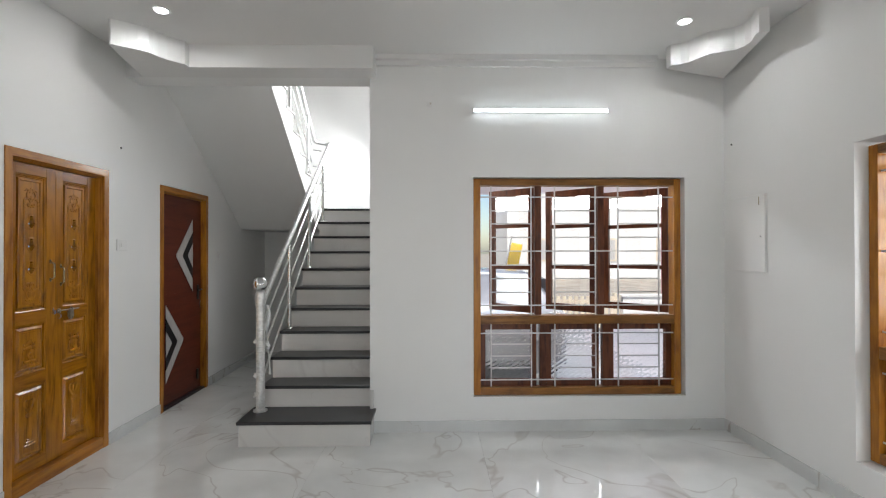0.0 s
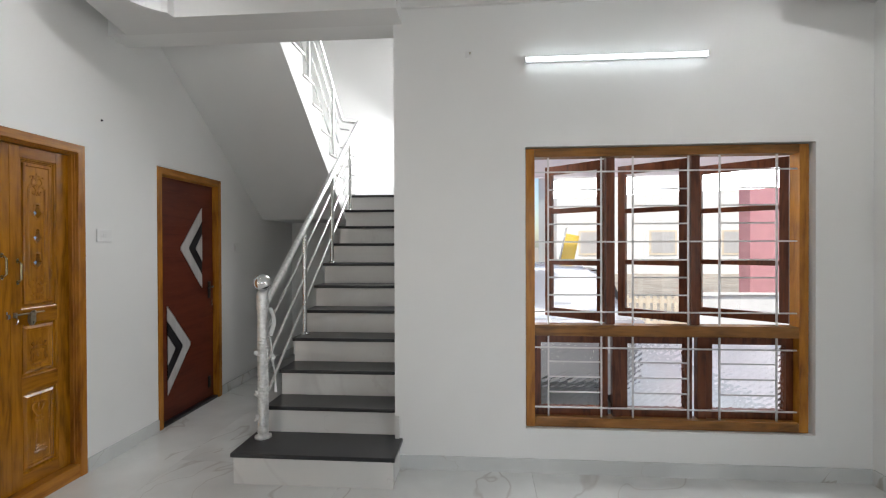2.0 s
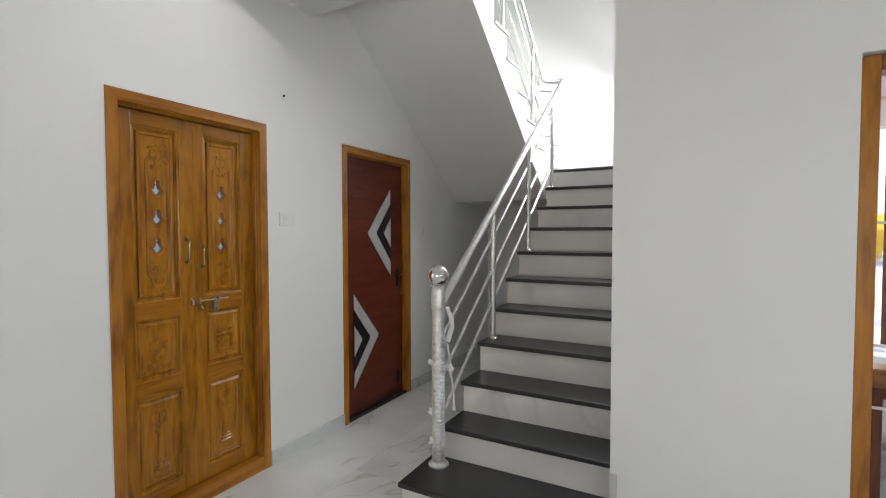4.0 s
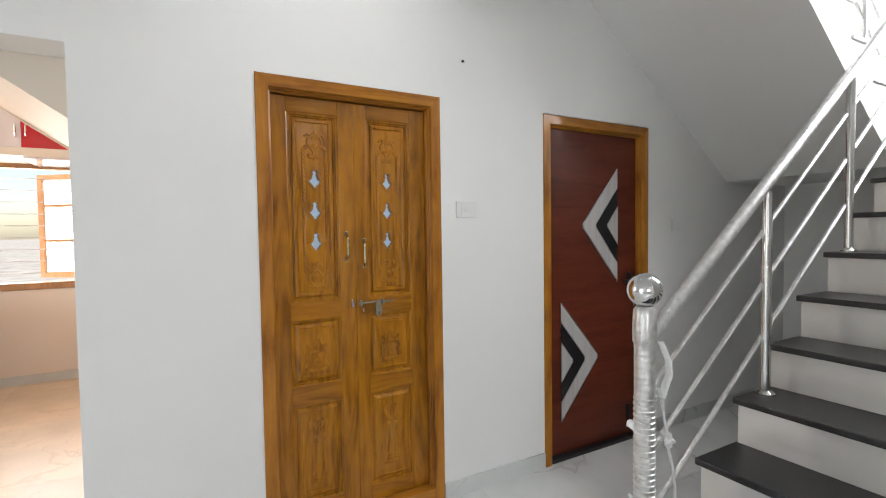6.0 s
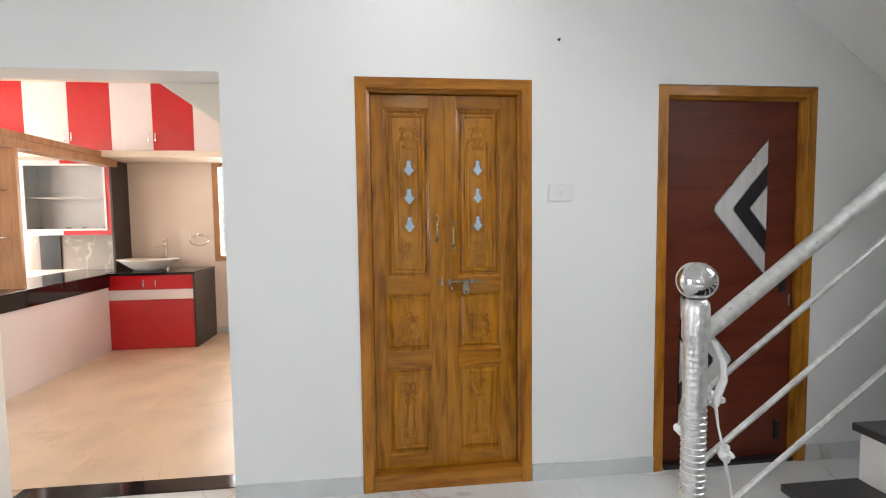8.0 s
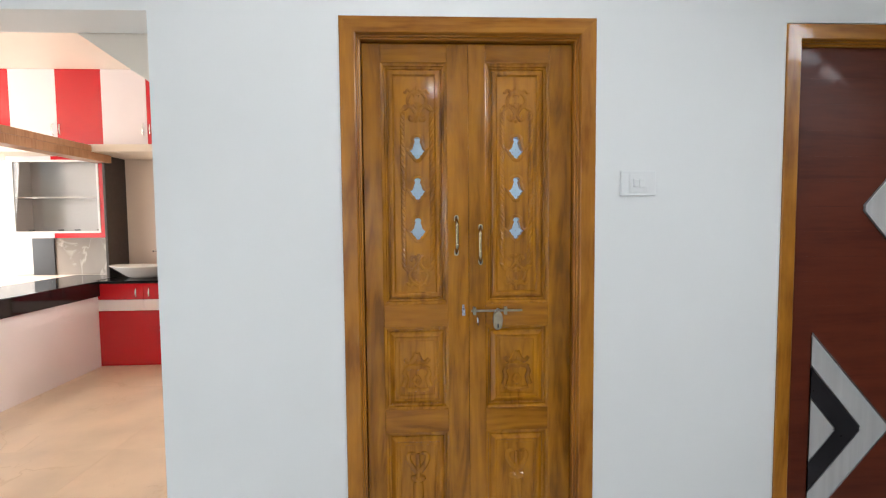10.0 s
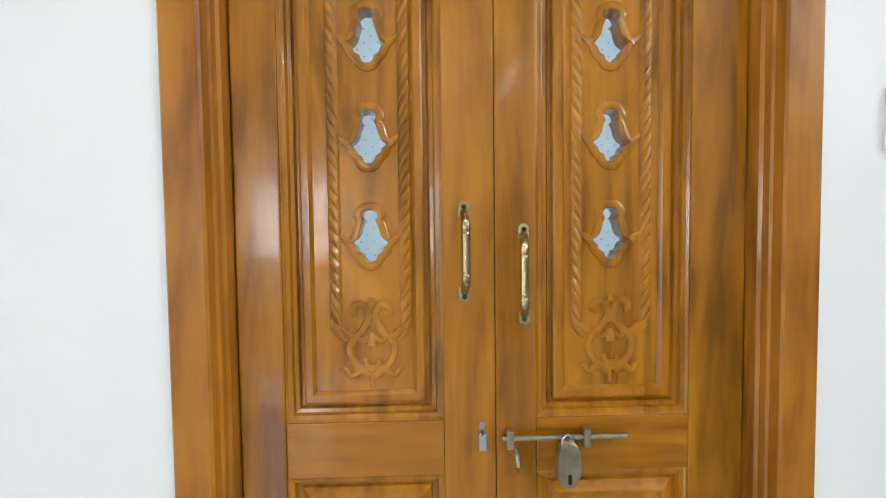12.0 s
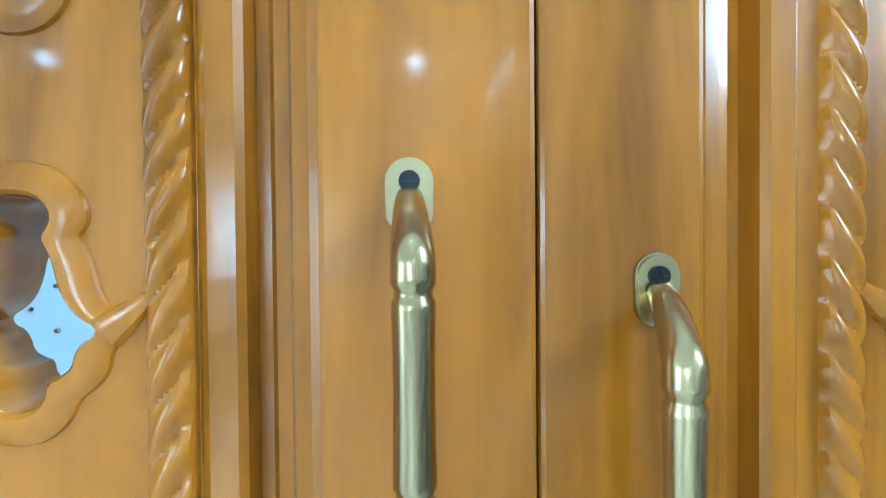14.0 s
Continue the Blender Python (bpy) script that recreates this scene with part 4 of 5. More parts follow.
def window(name, m, angle, label):
    wdw = thing(name, m, label, "window", kind="structure")
    W, Z0, Z1 = 1.752, 0.29, 2.108
    y0, y1 = 0.03, 0.13
    part("window_frame", boxes((0, 0.056, y0, y1, Z0, Z1), bevel=0.004), M_FRAME, wdw)
    part("window_frame", boxes((W - 0.056, W, y0, y1, Z0, Z1), bevel=0.004), M_FRAME, wdw)
    for a, b_ in ((Z0, Z0 + 0.06), (0.884, 0.956), (Z1 - 0.056, Z1)):
        part("window_rail", boxes((0.0565, W - 0.0565, y0 + 0.001, y1, a, b_), bevel=0.004), M_WINWOOD, wdw)
    for c in (0.552, 1.088):
        part("mullion", boxes((c - 0.027, c + 0.027, y0 + 0.045, y1 - 0.001, 0.956, Z1 - 0.056), bevel=0.003), M_SHUTTER, wdw)
        part("mullion", boxes((c + 0.012, c + 0.066, y0 + 0.045, y1 - 0.001, Z0 + 0.06, 0.884), bevel=0.003), M_SHUTTER, wdw)
    cells = ((0.056, 0.525), (0.579, 1.061), (1.115, 1.696))
    for a, b_ in cells:
        hinge = part("casement", leaf_casement(b_ - a - 0.004, 0.962, Z1 - 0.060), M_SHUTTER, wdw, "dark red wooden casement swung outwards")
        hinge.matrix_parent_inverse = Matrix.Identity(4)
        hinge.matrix_basis = pose(b_ - 0.002, y1 + 0.002, 0, 0, 0, -angle)
        bm = boxes((-(b_ - a) + 0.05, -0.05, 0.016, 0.019, 1.0, Z1 - 0.1))
        g = part("pane", bm, M_GLASS, hinge)
        g.visible_shadow = False
    for a, b_ in ((0.056, 0.537), (0.618, 1.073), (1.154, 1.696)):
        part("lower_sash", boxes((a, a + 0.045, y0 + 0.06, y1 - 0.004, Z0 + 0.06, 0.884), (b_ - 0.045, b_, y0 + 0.06, y1 - 0.004, Z0 + 0.06, 0.884), (a + 0.045, b_ - 0.045, y0 + 0.062, y1 - 0.006, Z0 + 0.06, Z0 + 0.115), (a + 0.045, b_ - 0.045, y0 + 0.062, y1 - 0.006, 0.83, 0.884)), M_SHUTTER, wdw)
        # pressed diamond pattern
        bm = bmesh.new()
        x, n = a + 0.04, 14
        rows = []
        for j in range(25):
            rows.append([bm.verts.new((x + (b_ - a - 0.08) * i / n, y1 - 0.03 + (0.0012 if (i + j) % 2 else 0.0), Z0 + 0.11 + (0.83 - Z0 - 0.11) * j / 24)) for i in range(n + 1)])
        for r0, r1 in zip(rows, rows[1:]):
            for i in range(n):
                bm.faces.new((r0[i], r0[i + 1], r1[i + 1], r1[i]))
        g = part("pane", bm, M_FROST, wdw, "patterned translucent glass")
        g.visible_shadow = False
    # grille
    yg = y0 + 0.030
    vs = [0.147, 0.488, 0.688, 1.036, 1.229, 1.577]
    for z0, z1, full, short in ((0.958, Z1 - 0.057, (1.955, 1.498, 1.04), (1.84, 1.73, 1.615, 1.38, 1.265, 1.15)), (Z0 + 0.061, 0.883, (0.805, 0.413), (0.71, 0.61, 0.51))):
        gr = part("grille", boxes(*[(v - 0.005, v + 0.005, yg - 0.005, yg + 0.005, z0, z1) for v in vs]), M_GRILLE, wdw, "pale painted steel grille")
        for z in full:
            part("grille_bar", boxes((0.057, W - 0.057, yg - 0.0105, yg - 0.0055, z - 0.005, z + 0.005)), M_GRILLE, gr)
        for z in short:
            for k in range(0, 6, 2):
                part("grille_bar", boxes((vs[k], vs[k + 1], yg + 0.0055, yg + 0.0095, z - 0.005, z + 0.005)), M_GRILLE, gr)
    return wdw


window("window_1", NORTH(0.212), 42, "three-light teak window with steel grille, casements open outwards")
window("window_2", EAST(2.945) @ pose(0, 0.05, -0.005), 42, "deeply recessed teak window with steel grille and open casements")

# ---- fittings of the room ----
tl = thing("tube_light", NORTH(0.197), "lit white tube light fixed on the wall above the window", "tube light")
part("batten", boxes((0.0, 1.136, -0.028, -0.001, 2.652, 2.682), bevel=0.004), M_WHITEPLASTIC, tl)
bm = bmesh.new()
tube(bm, [(0.012, -0.036, 2.664), (1.124, -0.036, 2.664)], 0.0135, 14)
part("tube", bm, M_TUBE, tl, "glowing white tube", smooth=True)
for x in (0.0, 1.124):
    part("end_cap", boxes((x, x + 0.012, -0.05, -0.001, 2.645, 2.688), bevel=0.003), M_WHITEPLASTIC, tl)

DL = None
# rear fixtures are out of view, added to go with the rear fill lamps
for lx, ly in ((-1.94, 3.43), (1.64, 3.53), (-1.94, 0.2), (1.64, 0.2)):
    if DL is None:
        DL = thing("downlight", pose(lx, ly, 3.115), "small round recessed ceiling downlight, lit", "downlight", "ceiling downlights")
        bm = bmesh.new()
        lathe(bm, [(0.040, -0.001), (0.056, -0.002), (0.058, -0.006), (0.054, -0.010), (0.042, -0.009)], 28)
        part("rim", bm, M_WHITEPLASTIC, DL, smooth=True)
        bm = bmesh.new()
        lathe(bm, [(0.041, -0.0095), (0.041, -0.0115)], 28)
        part("lens", bm, M_LED, DL, "glowing lens")
    else:
        copy_thing(DL, pose(lx, ly, 3.115))

sw = thing("switch_plate", WEST(4.07), "white plastic switch plate on the wall between the doors", "switch plate")
pl = part("plate", boxes((0.0, 0.130, -0.009, 0.0, 1.509, 1.598), bevel=0.004), M_WHITEPLASTIC, sw)
part("inner_frame", boxes((0.03, 0.10, -0.0105, -0.008, 1.521, 1.586), bevel=0.001), M_WHITEPLASTIC, pl)
part("rocker", boxes((0.045, 0.066, -0.014, -0.010, 1.540, 1.568), bevel=0.002), M_WHITEPLASTIC, pl)
part("rocker", boxes((0.0665, 0.088, -0.014, -0.010, 1.540, 1.568), bevel=0.002), M_WHITEPLASTIC, pl)
sw2 = thing("switch_plate", WEST(5.86), "small white switch plate on the wall past the second door", "switch plate")
part("plate", boxes((0.0, 0.09, -0.009, 0.0, 1.42, 1.505), bevel=0.004), M_WHITEPLASTIC, sw2)
part("rocker", boxes((0.03, 0.055, -0.013, -0.009, 1.448, 1.478), bevel=0.002), M_WHITEPLASTIC, sw2)

panel = thing("distribution_box", EAST(4.12), "white flush electrical distribution box with a steel door", "electrical box")
pd = part("box_door", boxes((0.0, 0.45, -0.022, 0.0, 1.338, 1.918), bevel=0.004), M_WALL, panel)
part("latch", boxes((0.385, 0.393, -0.0245, -0.021, 1.84, 1.90), bevel=0.001), M_GREYMETAL, pd)
part("knob", boxes((0.405, 0.412, -0.026, -0.021, 1.60, 1.608), bevel=0.001), M_SCREW, pd)


def wall_plug(m, label):
    t = thing("wall_plug", m, label, "wall plug", "wall plugs")
    bm = bmesh.new()
    tube(bm, [(0, 0.004, 0), (0, -0.006, 0)], 0.0075, 10)
    part("plug", bm, M_BOLTHOLE, t, smooth=True)


wall_plug(WEST(4.124, 2.337), "black plastic plug in the white wall above the switch")
wall_plug(EAST(4.083, 2.368), "small black plug in the white wall")
hook = thing("wall_hook", NORTH(-0.158, 2.72), "small grey wall hook with a mounting plate", "hook")
part("plate", boxes((-0.022, 0.022, -0.006, 0.0, -0.022, 0.022), bevel=0.003), M_WHITEPLASTIC, hook)
bm = bmesh.new()
tube(bm, [(0.008, -0.004, 0.006), (0.008, -0.03, 0.004), (0.008, -0.034, -0.008)], 0.004, 8)
part("peg", bm, M_GREYMETAL, hook, smooth=True)

# ---- kitchen seen through the opening ----
KX = -6.46
wall("wall_kitchen_west", [-3.1, 1.06, 2.30, 2.70], [0, 0.92, 2.165, 3.1], {(1, 1)}, 0.2, pose(KX, 0, 0, 0, 0, 90), M_KWALL, "cream kitchen wall with a wooden window")
bm = boxes((KX, -2.86, 2.60, 2.698, 0, 3.1))
tagged(part("wall_kitchen_north", bm, M_KWALL), "cream kitchen side wall", "wall", kind="structure")
# unseen wall; its opening is added for the kitchen fill lamp
wall("wall_kitchen_south", [2.855, 3.4, 5.9, 6.46], [0, 2.4, 3.1], {(1, 0)}, 0.2, pose(0, -3.1, 0, 0, 0, 180), M_KWALL, "cream kitchen wall with an added wide opening, out of view")
bm = boxes((KX - 0.2, -2.856, -3.3, 2.70, 2.94, 3.1))
# sloping underside on the north side
sl = [(0.92, 2.939), (2.599, 1.776), (2.599, 2.939)]
a = [bm.verts.new((KX, y, z)) for y, z in sl]
b = [bm.verts.new((-2.86, y, z)) for y, z in sl]
bm.faces.new(a)
bm.faces.new(b[::-1])
for i in range(3):
    bm.faces.new((a[i], b[i], b[(i + 1) % 3], a[(i + 1) % 3]))
tagged(part("ceiling_kitchen", bm, M_KCEIL), "cream kitchen ceiling with a sloping side", "ceiling", kind="structure")
kf = part("floor_kitchen", boxes((KX, -2.90, -3.1, 2.6, -0.05, -0.010)), M_KFLOOR)
tagged(kf, "glossy beige kitchen floor tiles", "floor", kind="structure")
bm = boxes((-2.935, -2.80, 1.26, 2.44, -0.012, 0.003), bevel=0.002)
tagged(part("threshold", bm, M_GRANITE_P), "polished black granite threshold strip", "threshold", kind="structure")
ob = part("baseboard_kitchen", boxes((KX, KX + 0.01, 1.03, 2.6, 0, 0.09)), M_SKIRT)
tagged(ob, "pale skirting tile along the kitchen wall", "skirting", kind="structure")
bm = bmesh.new()
for q in (0.0, 0.035):
    a = [(KX + 0.601, 0.94 + q, 2.922), (KX + 0.601, 2.3 + q, 2.922 - 0.693 * 1.36), (KX + 0.601, 2.3 + q, 2.908 - 0.693 * 1.36), (KX + 0.601, 0.94 + q, 2.908)]
    va = [bm.verts.new(p) for p in a]
    vb = [bm.verts.new((p[0] + 0.06, p[1], p[2])) for p in a]
    bm.faces.new(va)
    bm.faces.new(vb[::-1])
    for i in range(4):
        bm.faces.new((va[i], vb[i], vb[(i + 1) % 4], va[(i + 1) % 4]))
tagged(part("trim_slope", bm, M_KCEIL), "thin cornice strip along the sloping ceiling", "trim", kind="structure")

KW = lambda y, x=KX, z=0.0: pose(x, y, z, 0, 0, 90)


def d_handle(bm, x, y, z0, z1):
    tube(bm, [(x, y, z1), (x, y - 0.022, z1 - 0.008), (x, y - 0.026, (z0 + z1) / 2), (x, y - 0.022, z0 + 0.008), (x, y, z0)], [0.006, 0.005, 0.0075, 0.005, 0.006], 8)


# loft cupboards
edges_y = [-1.92, -1.49, -1.055, -0.625, -0.185, 0.245, 0.672, 1.10, 1.62, 2.1]
for i, (a, b_) in enumerate(zip(edges_y, edges_y[1:])):
    red = i % 2 == 0
    cab = thing("loft_cupboard", KW(a, KX + 0.6), "glossy %s laminate loft cupboard under the ceiling" % ("red" if red else "white"), "cupboard", "loft cupboards")
    w = b_ - a
    top = lambda y: min(2.938, 2.935 - 0.693 * (y - 0.92))
    part("body", boxes((0.0005, w - 0.0005, 0.02, 0.598, 2.215, min(top(b_), 2.936) - 0.002)), M_WHITE_LAM, cab)
    bm = bmesh.new()
    o = [(0.001, 2.212), (w - 0.001, 2.212), (w - 0.001, top(b_) - 0.001)]
    if a < 0.92 < b_:
        o.append((0.92 - a, 2.936))
    o.append((0.001, top(a) - 0.001))
    prism(bm, o, 0.0, 0.018)
    dr = part("cupboard_door", bm, M_RED if red else M_WHITE_LAM, cab)
    bm = bmesh.new()
    hx = 0.035 if red else w - 0.035
    d_handle(bm, hx, 0.0, 2.30, 2.41)
    part("handle", bm, M_CHROME, dr, "chrome handle", smooth=True)
ob = part("loft_slab", boxes((KX, KX + 0.61, -3.0, 2.598, 2.14, 2.21)), M_KCEIL)
tagged(ob, "cream concrete loft slab under the cupboards", "slab", kind="structure")

# vanity with basin
van = thing("vanity_cabinet", KW(0.132, -5.83), "glossy red vanity cabinet with a white band and dark side", "cabinet")
part("body", boxes((0.001, 0.897, 0.02, 0.628, 0.0, 0.835)), M_DARKBOARD, van, "dark side panels")
part("lower_front", boxes((0.0, 0.896, 0.0, 0.019, 0.004, 0.557), bevel=0.002), M_RED, van)
for a, b_ in ((0.0, 0.447), (0.449, 0.896)):
    part("band", boxes((a, b_, 0.0, 0.019, 0.560, 0.670), bevel=0.002), M_WHITE_LAM, van, "white band")
    dr = part("drawer_front", boxes((a, b_, 0.0, 0.019, 0.673, 0.832), bevel=0.002), M_RED, van)
    bm = bmesh.new()
    d_handle(bm, 0.385 if a == 0 else 0.511, 0.0, 0.70, 0.79)
    part("handle", bm, M_CHROME, dr, smooth=True)
part("side_panel", boxes((0.897, 0.917, -0.001, 0.628, 0.0, 0.836), bevel=0.002), M_DARKBOARD, van)
ob = part("worktop", boxes((KX + 0.001, -5.815, 0.12, 1.055, 0.837, 0.862), bevel=0.004), M_GRANITE_P)
tagged(ob, "polished black granite worktop on the vanity", "worktop")
basin = thing("wash_basin", pose(-6.12, 0.44, 0.862), "white ceramic boat-shaped counter basin", "basin")
bm = bmesh.new()
seg = 40
prof = [(0.40, 0.0), (0.46, 0.004), (0.60, 0.03), (0.80, 0.075), (1.0, 0.118), (0.99, 0.124), (0.95, 0.12), (0.74, 0.075), (0.5, 0.04), (0.1, 0.032)]
ringv = []
for r, z in prof:
    ringv.append([bm.verts.new((0.20 * r * math.cos(2 * math.pi * k / seg), 0.335 * r * math.sin(2 * math.pi * k / seg) * (1 + 0.04 * (z > 0.1)), z + (0.012 * abs(math.sin(2 * math.pi * k / seg)) if z > 0.1 else 0))) for k in range(seg)])
for r0, r1 in zip(ringv, ringv[1:]):
    for k in range(seg):
        bm.faces.new((r0[k], r0[(k + 1) % seg], r1[(k + 1) % seg], r1[k]))
bm.faces.new(ringv[0][::-1])
bm.faces.new(ringv[-1])
part("bowl", bm, M_CERAMIC, basin, smooth=True)
tap = thing("basin_tap", pose(-6.38, 0.52, 0.862), "tall chrome basin tap behind the bowl", "tap")
bm = bmesh.new()
lathe(bm, [(0.028, 0), (0.028, 0.008), (0.019, 0.015), (0.018, 0.30), (0.022, 0.31), (0.022, 0.35), (0.010, 0.36)], 18)
body = part("body", bm, M_CHROME, tap, smooth=True)
bm = bmesh.new()
tube(bm, [(0.0, 0, 0.28), (0.06, -0.03, 0.285), (0.12, -0.06, 0.265)], [0.016, 0.014, 0.012], 12)
part("spout", bm, M_CHROME, body, smooth=True)
ring = thing("towel_ring", KW(0.895, KX, 1.245), "chrome oval towel ring on the cream wall", "towel ring")
bm = bmesh.new()
tube(bm, [(0.11 * math.cos(2 * math.pi * k / 28), -0.035, -0.055 + 0.062 * math.sin(2 * math.pi * k / 28)) for k in range(29)], 0.006, 8)
part("ring", bm, M_CHROME, ring, smooth=True)
part("bracket", boxes((-0.02, 0.02, -0.045, 0.0, -0.01, 0.03), bevel=0.005), M_CHROME, ring)

# kitchen window, open
kw = thing("window_3", KW(1.065), "light wooden kitchen window with a grille, sash open", "window", kind="structure")
W = 1.23
for a, b_ in ((0.0, 0.07), (W - 0.07, W)):
    part("window_frame", boxes((a, b_, -0.012, 0.10, 0.925, 2.16), bevel=0.004), M_KWOOD, kw)
for a, b_ in ((0.925, 0.99), (2.095, 2.16)):
    part("window_rail", boxes((0.0705, W - 0.0705, -0.011, 0.10, a, b_), bevel=0.004), M_KWOOD, kw)
for k in range(9):
    z = 1.08 + 0.115 * k
    part("grille_bar", boxes((0.07, W - 0.07, 0.03, 0.038, z, z + 0.008)), M_GRILLE, kw)
sash = part("casement", leaf_casement(0.74, 1.0, 2.09), M_KWOOD, kw, "open wooden sash")
sash.matrix_basis = pose(1.0, 0.10, 0, 0, 0, -38)
g = part("pane", boxes((-0.69, -0.05, 0.016, 0.019, 1.05, 2.04)), M_GLASS, sash)
g.visible_shadow = False

# breakfast counter
bm = boxes((KX + 0.02, -3.35, 0.0, 0.14, 0.0, 0.71))
tagged(part("counter_base", bm, M_WHITE_LAM), "white clad half wall under the breakfast counter", "counter base", kind="structure")
ob = part("breakfast_counter_slab", boxes((KX + 0.03, -3.33, -0.48, 0.119, 0.835, 0.866), (-5.813, -3.33, 0.10, 0.172, 0.712, 0.8655), bevel=0.004), M_GRANITE_P)
tagged(ob, "polished black granite counter top with a deep edge", "counter top")
ob = part("counter_apron", boxes((KX + 0.03, -3.36, -0.02, 0.098, 0.711, 0.834)), M_GRANITE_P)
tagged(ob, "black granite apron under the counter", "counter apron")
part_bs = part("backsplash", boxes((KX, KX + 0.012, -3.0, 0.04, 0.867, 1.29)), M_BACKSPLASH)
tagged(part_bs, "grey veined stone backsplash", "backsplash", kind="structure")
portal = thing("counter_portal", pose(0, 0, 0), "brown wooden portal frame standing over the counter", "portal frame")
part("lintel", boxes((KX + 0.32, -3.30, -0.02, 0.14, 2.06, 2.138), bevel=0.004), M_KWOOD, portal)
part("fascia", boxes((-5.845, -3.30, 0.02, 0.141, 2.139, 2.20), bevel=0.004), M_KWOOD, portal)
part("end_board", boxes((-4.66, -4.62, -0.48, 0.138, 0.868, 2.058), bevel=0.004), M_KWOOD, portal)
part("end_post", boxes((-3.46, -3.42, -0.48, 0.138, 0.868, 2.058), bevel=0.004), M_KWOOD, portal)
for z in (1.31, 1.70):
    sh = part("glass_shelf", boxes((-4.618, -4.44, -0.42, 0.06, z, z + 0.008), bevel=0.001), M_GLASS, portal, "glass shelf with a bright edge")
    part("shelf_edge", boxes((-4.439, -4.434, -0.42, 0.06, z, z + 0.008)), M_BRASS, portal)

# glazed wall cabinet
gc = thing("glass_cabinet", KW(-0.93, -6.15), "red and white wall cabinet with a framed glass door", "wall cabinet")
part("body", boxes((0.001, 0.985, 0.29, 0.308, 1.287, 2.137), (0.0, 0.02, 0.02, 0.29, 1.287, 2.137), (0.966, 0.985, 0.02, 0.29, 1.287, 2.137), (0.02, 0.966, 0.02, 0.29, 1.287, 1.305), (0.02, 0.966, 0.02, 0.29, 2.12, 2.137)), M_INSIDE, gc)
part("front_border", boxes((0.0, 0.045, 0, 0.019, 1.285, 2.137), (0.045, 0.45, 0, 0.019, 1.285, 1.335), (0.045, 0.45, 0, 0.019, 2.10, 2.137)), M_WHITE_LAM, gc, "white laminate border")
part("front_border", boxes((0.925, 0.985, 0, 0.019, 1.285, 2.137), (0.451, 0.925, 0, 0.019, 1.285, 1.335), (0.451, 0.925, 0, 0.019, 2.10, 2.137)), M_RED, gc, "red laminate border")
fr = part("door_frame", boxes((0.046, 0.066, -0.006, 0.012, 1.336, 2.099), (0.904, 0.924, -0.006, 0.012, 1.336, 2.099), (0.066, 0.904, -0.006, 0.012, 1.336, 1.356), (0.066, 0.904, -0.006, 0.012, 2.079, 2.099)), M_WHITEPLASTIC, gc)
g = part("pane", boxes((0.067, 0.903, 0.002, 0.006, 1.357, 2.078)), M_GLASS, fr)
g.visible_shadow = False
part("shelf", boxes((0.022, 0.964, 0.06, 0.285, 1.705, 1.722)), M_BACKSPLASH, gc)
for q in (0.15, 0.45, 0.62, 0.85):
    part("clip", boxes((q, q + 0.05, 0.05, 0.07, 1.36, 1.375), bevel=0.002), M_BLACKPLASTIC, gc)
ob = part("tall_board", boxes((KX + 0.001, -6.11, 0.059, 0.085, 0.867, 2.139), bevel=0.002), M_DARKBOARD)
tagged(ob, "dark brown upright board beside the glass cabinet", "board")
ob = part("black_panel", boxes((KX + 0.013, KX + 0.03, -0.93, -0.70, 0.867, 1.284)), M_BLACKPLASTIC)
tagged(ob, "glossy black panel above the counter", "panel")

# ---- outside the room window: porch, car, fence, houses ----
ob = part("porch_floor", boxes((-1.5, 8.0, 4.40, 9.2, -0.058, -0.02)), M_PAVE)
tagged(ob, "pale tiled car porch floor", "porch floor", kind="structure")
ob = part("porch_ceiling", boxes((-0.3, 8.0, 4.40, 7.6, 2.62, 2.8), (-0.3, 8.0, 7.45, 7.6, 2.38, 2.62)), M_PORCH)
tagged(ob, "pale pinkish porch ceiling with an edge beam", "porch ceiling", kind="structure")
ob = part("gate_pillar", boxes((5.0, 5.6, 10.5, 10.9, -0.06, 3.4), bevel=0.01), M_PINK)
tagged(ob, "pink rendered gate pillar past the porch", "pillar", kind="structure")
ob = part("compound_wall", boxes((3.5, 9.0, 9.3, 9.42, -0.06, 0.62), (3.46, 9.04, 9.27, 9.45, 0.621, 0.67), bevel=0.008), M_HOUSE)
tagged(ob, "low white rendered boundary wall beside the fence", "boundary wall", kind="structure")
fence = thing("fence", pose(0, 9.3, -0.06), "cream vertical slat fence with two rails", "fence")
for x in range(18):
    q = 1.3 + 0.115 * x
    part("slat", boxes((q, q + 0.065, -0.012, 0.012, 0.10, 0.70)), M_CREAM, fence)
for z in (0.18, 0.56):
    part("rail", boxes((1.25, 3.4, 0.013, 0.05, z, z + 0.07)), M_CREAM, fence)
for q in (1.25, 3.4):
    part("post", boxes((q - 0.05, q + 0.05, 0.051, 0.15, 0.0, 0.75)), M_CREAM, fence)

car = thing("car", pose(0.50, 6.78, -0.02, 0, 0, 90), "silver hatchback parked in the porch", "car")
bm = bmesh.new()
prof = [(-1.85, 0.30), (-1.9, 0.62), (-1.72, 0.88), (-0.95, 0.92), (-0.45, 1.22), (0.55, 1.28), (1.35, 1.20), (1.72, 0.92), (1.82, 0.60), (1.78, 0.30)]
secs = []
for y, s, dz in ((-0.80, 0.96, -0.04), (-0.72, 1.0, 0.0), (0.72, 1.0, 0.0), (0.80, 0.96, -0.04)):
    secs.append([bm.verts.new((x * s, y * (0.86 if z > 1.0 else 1.0), z + (dz if z > 0.5 else 0))) for x, z in prof])
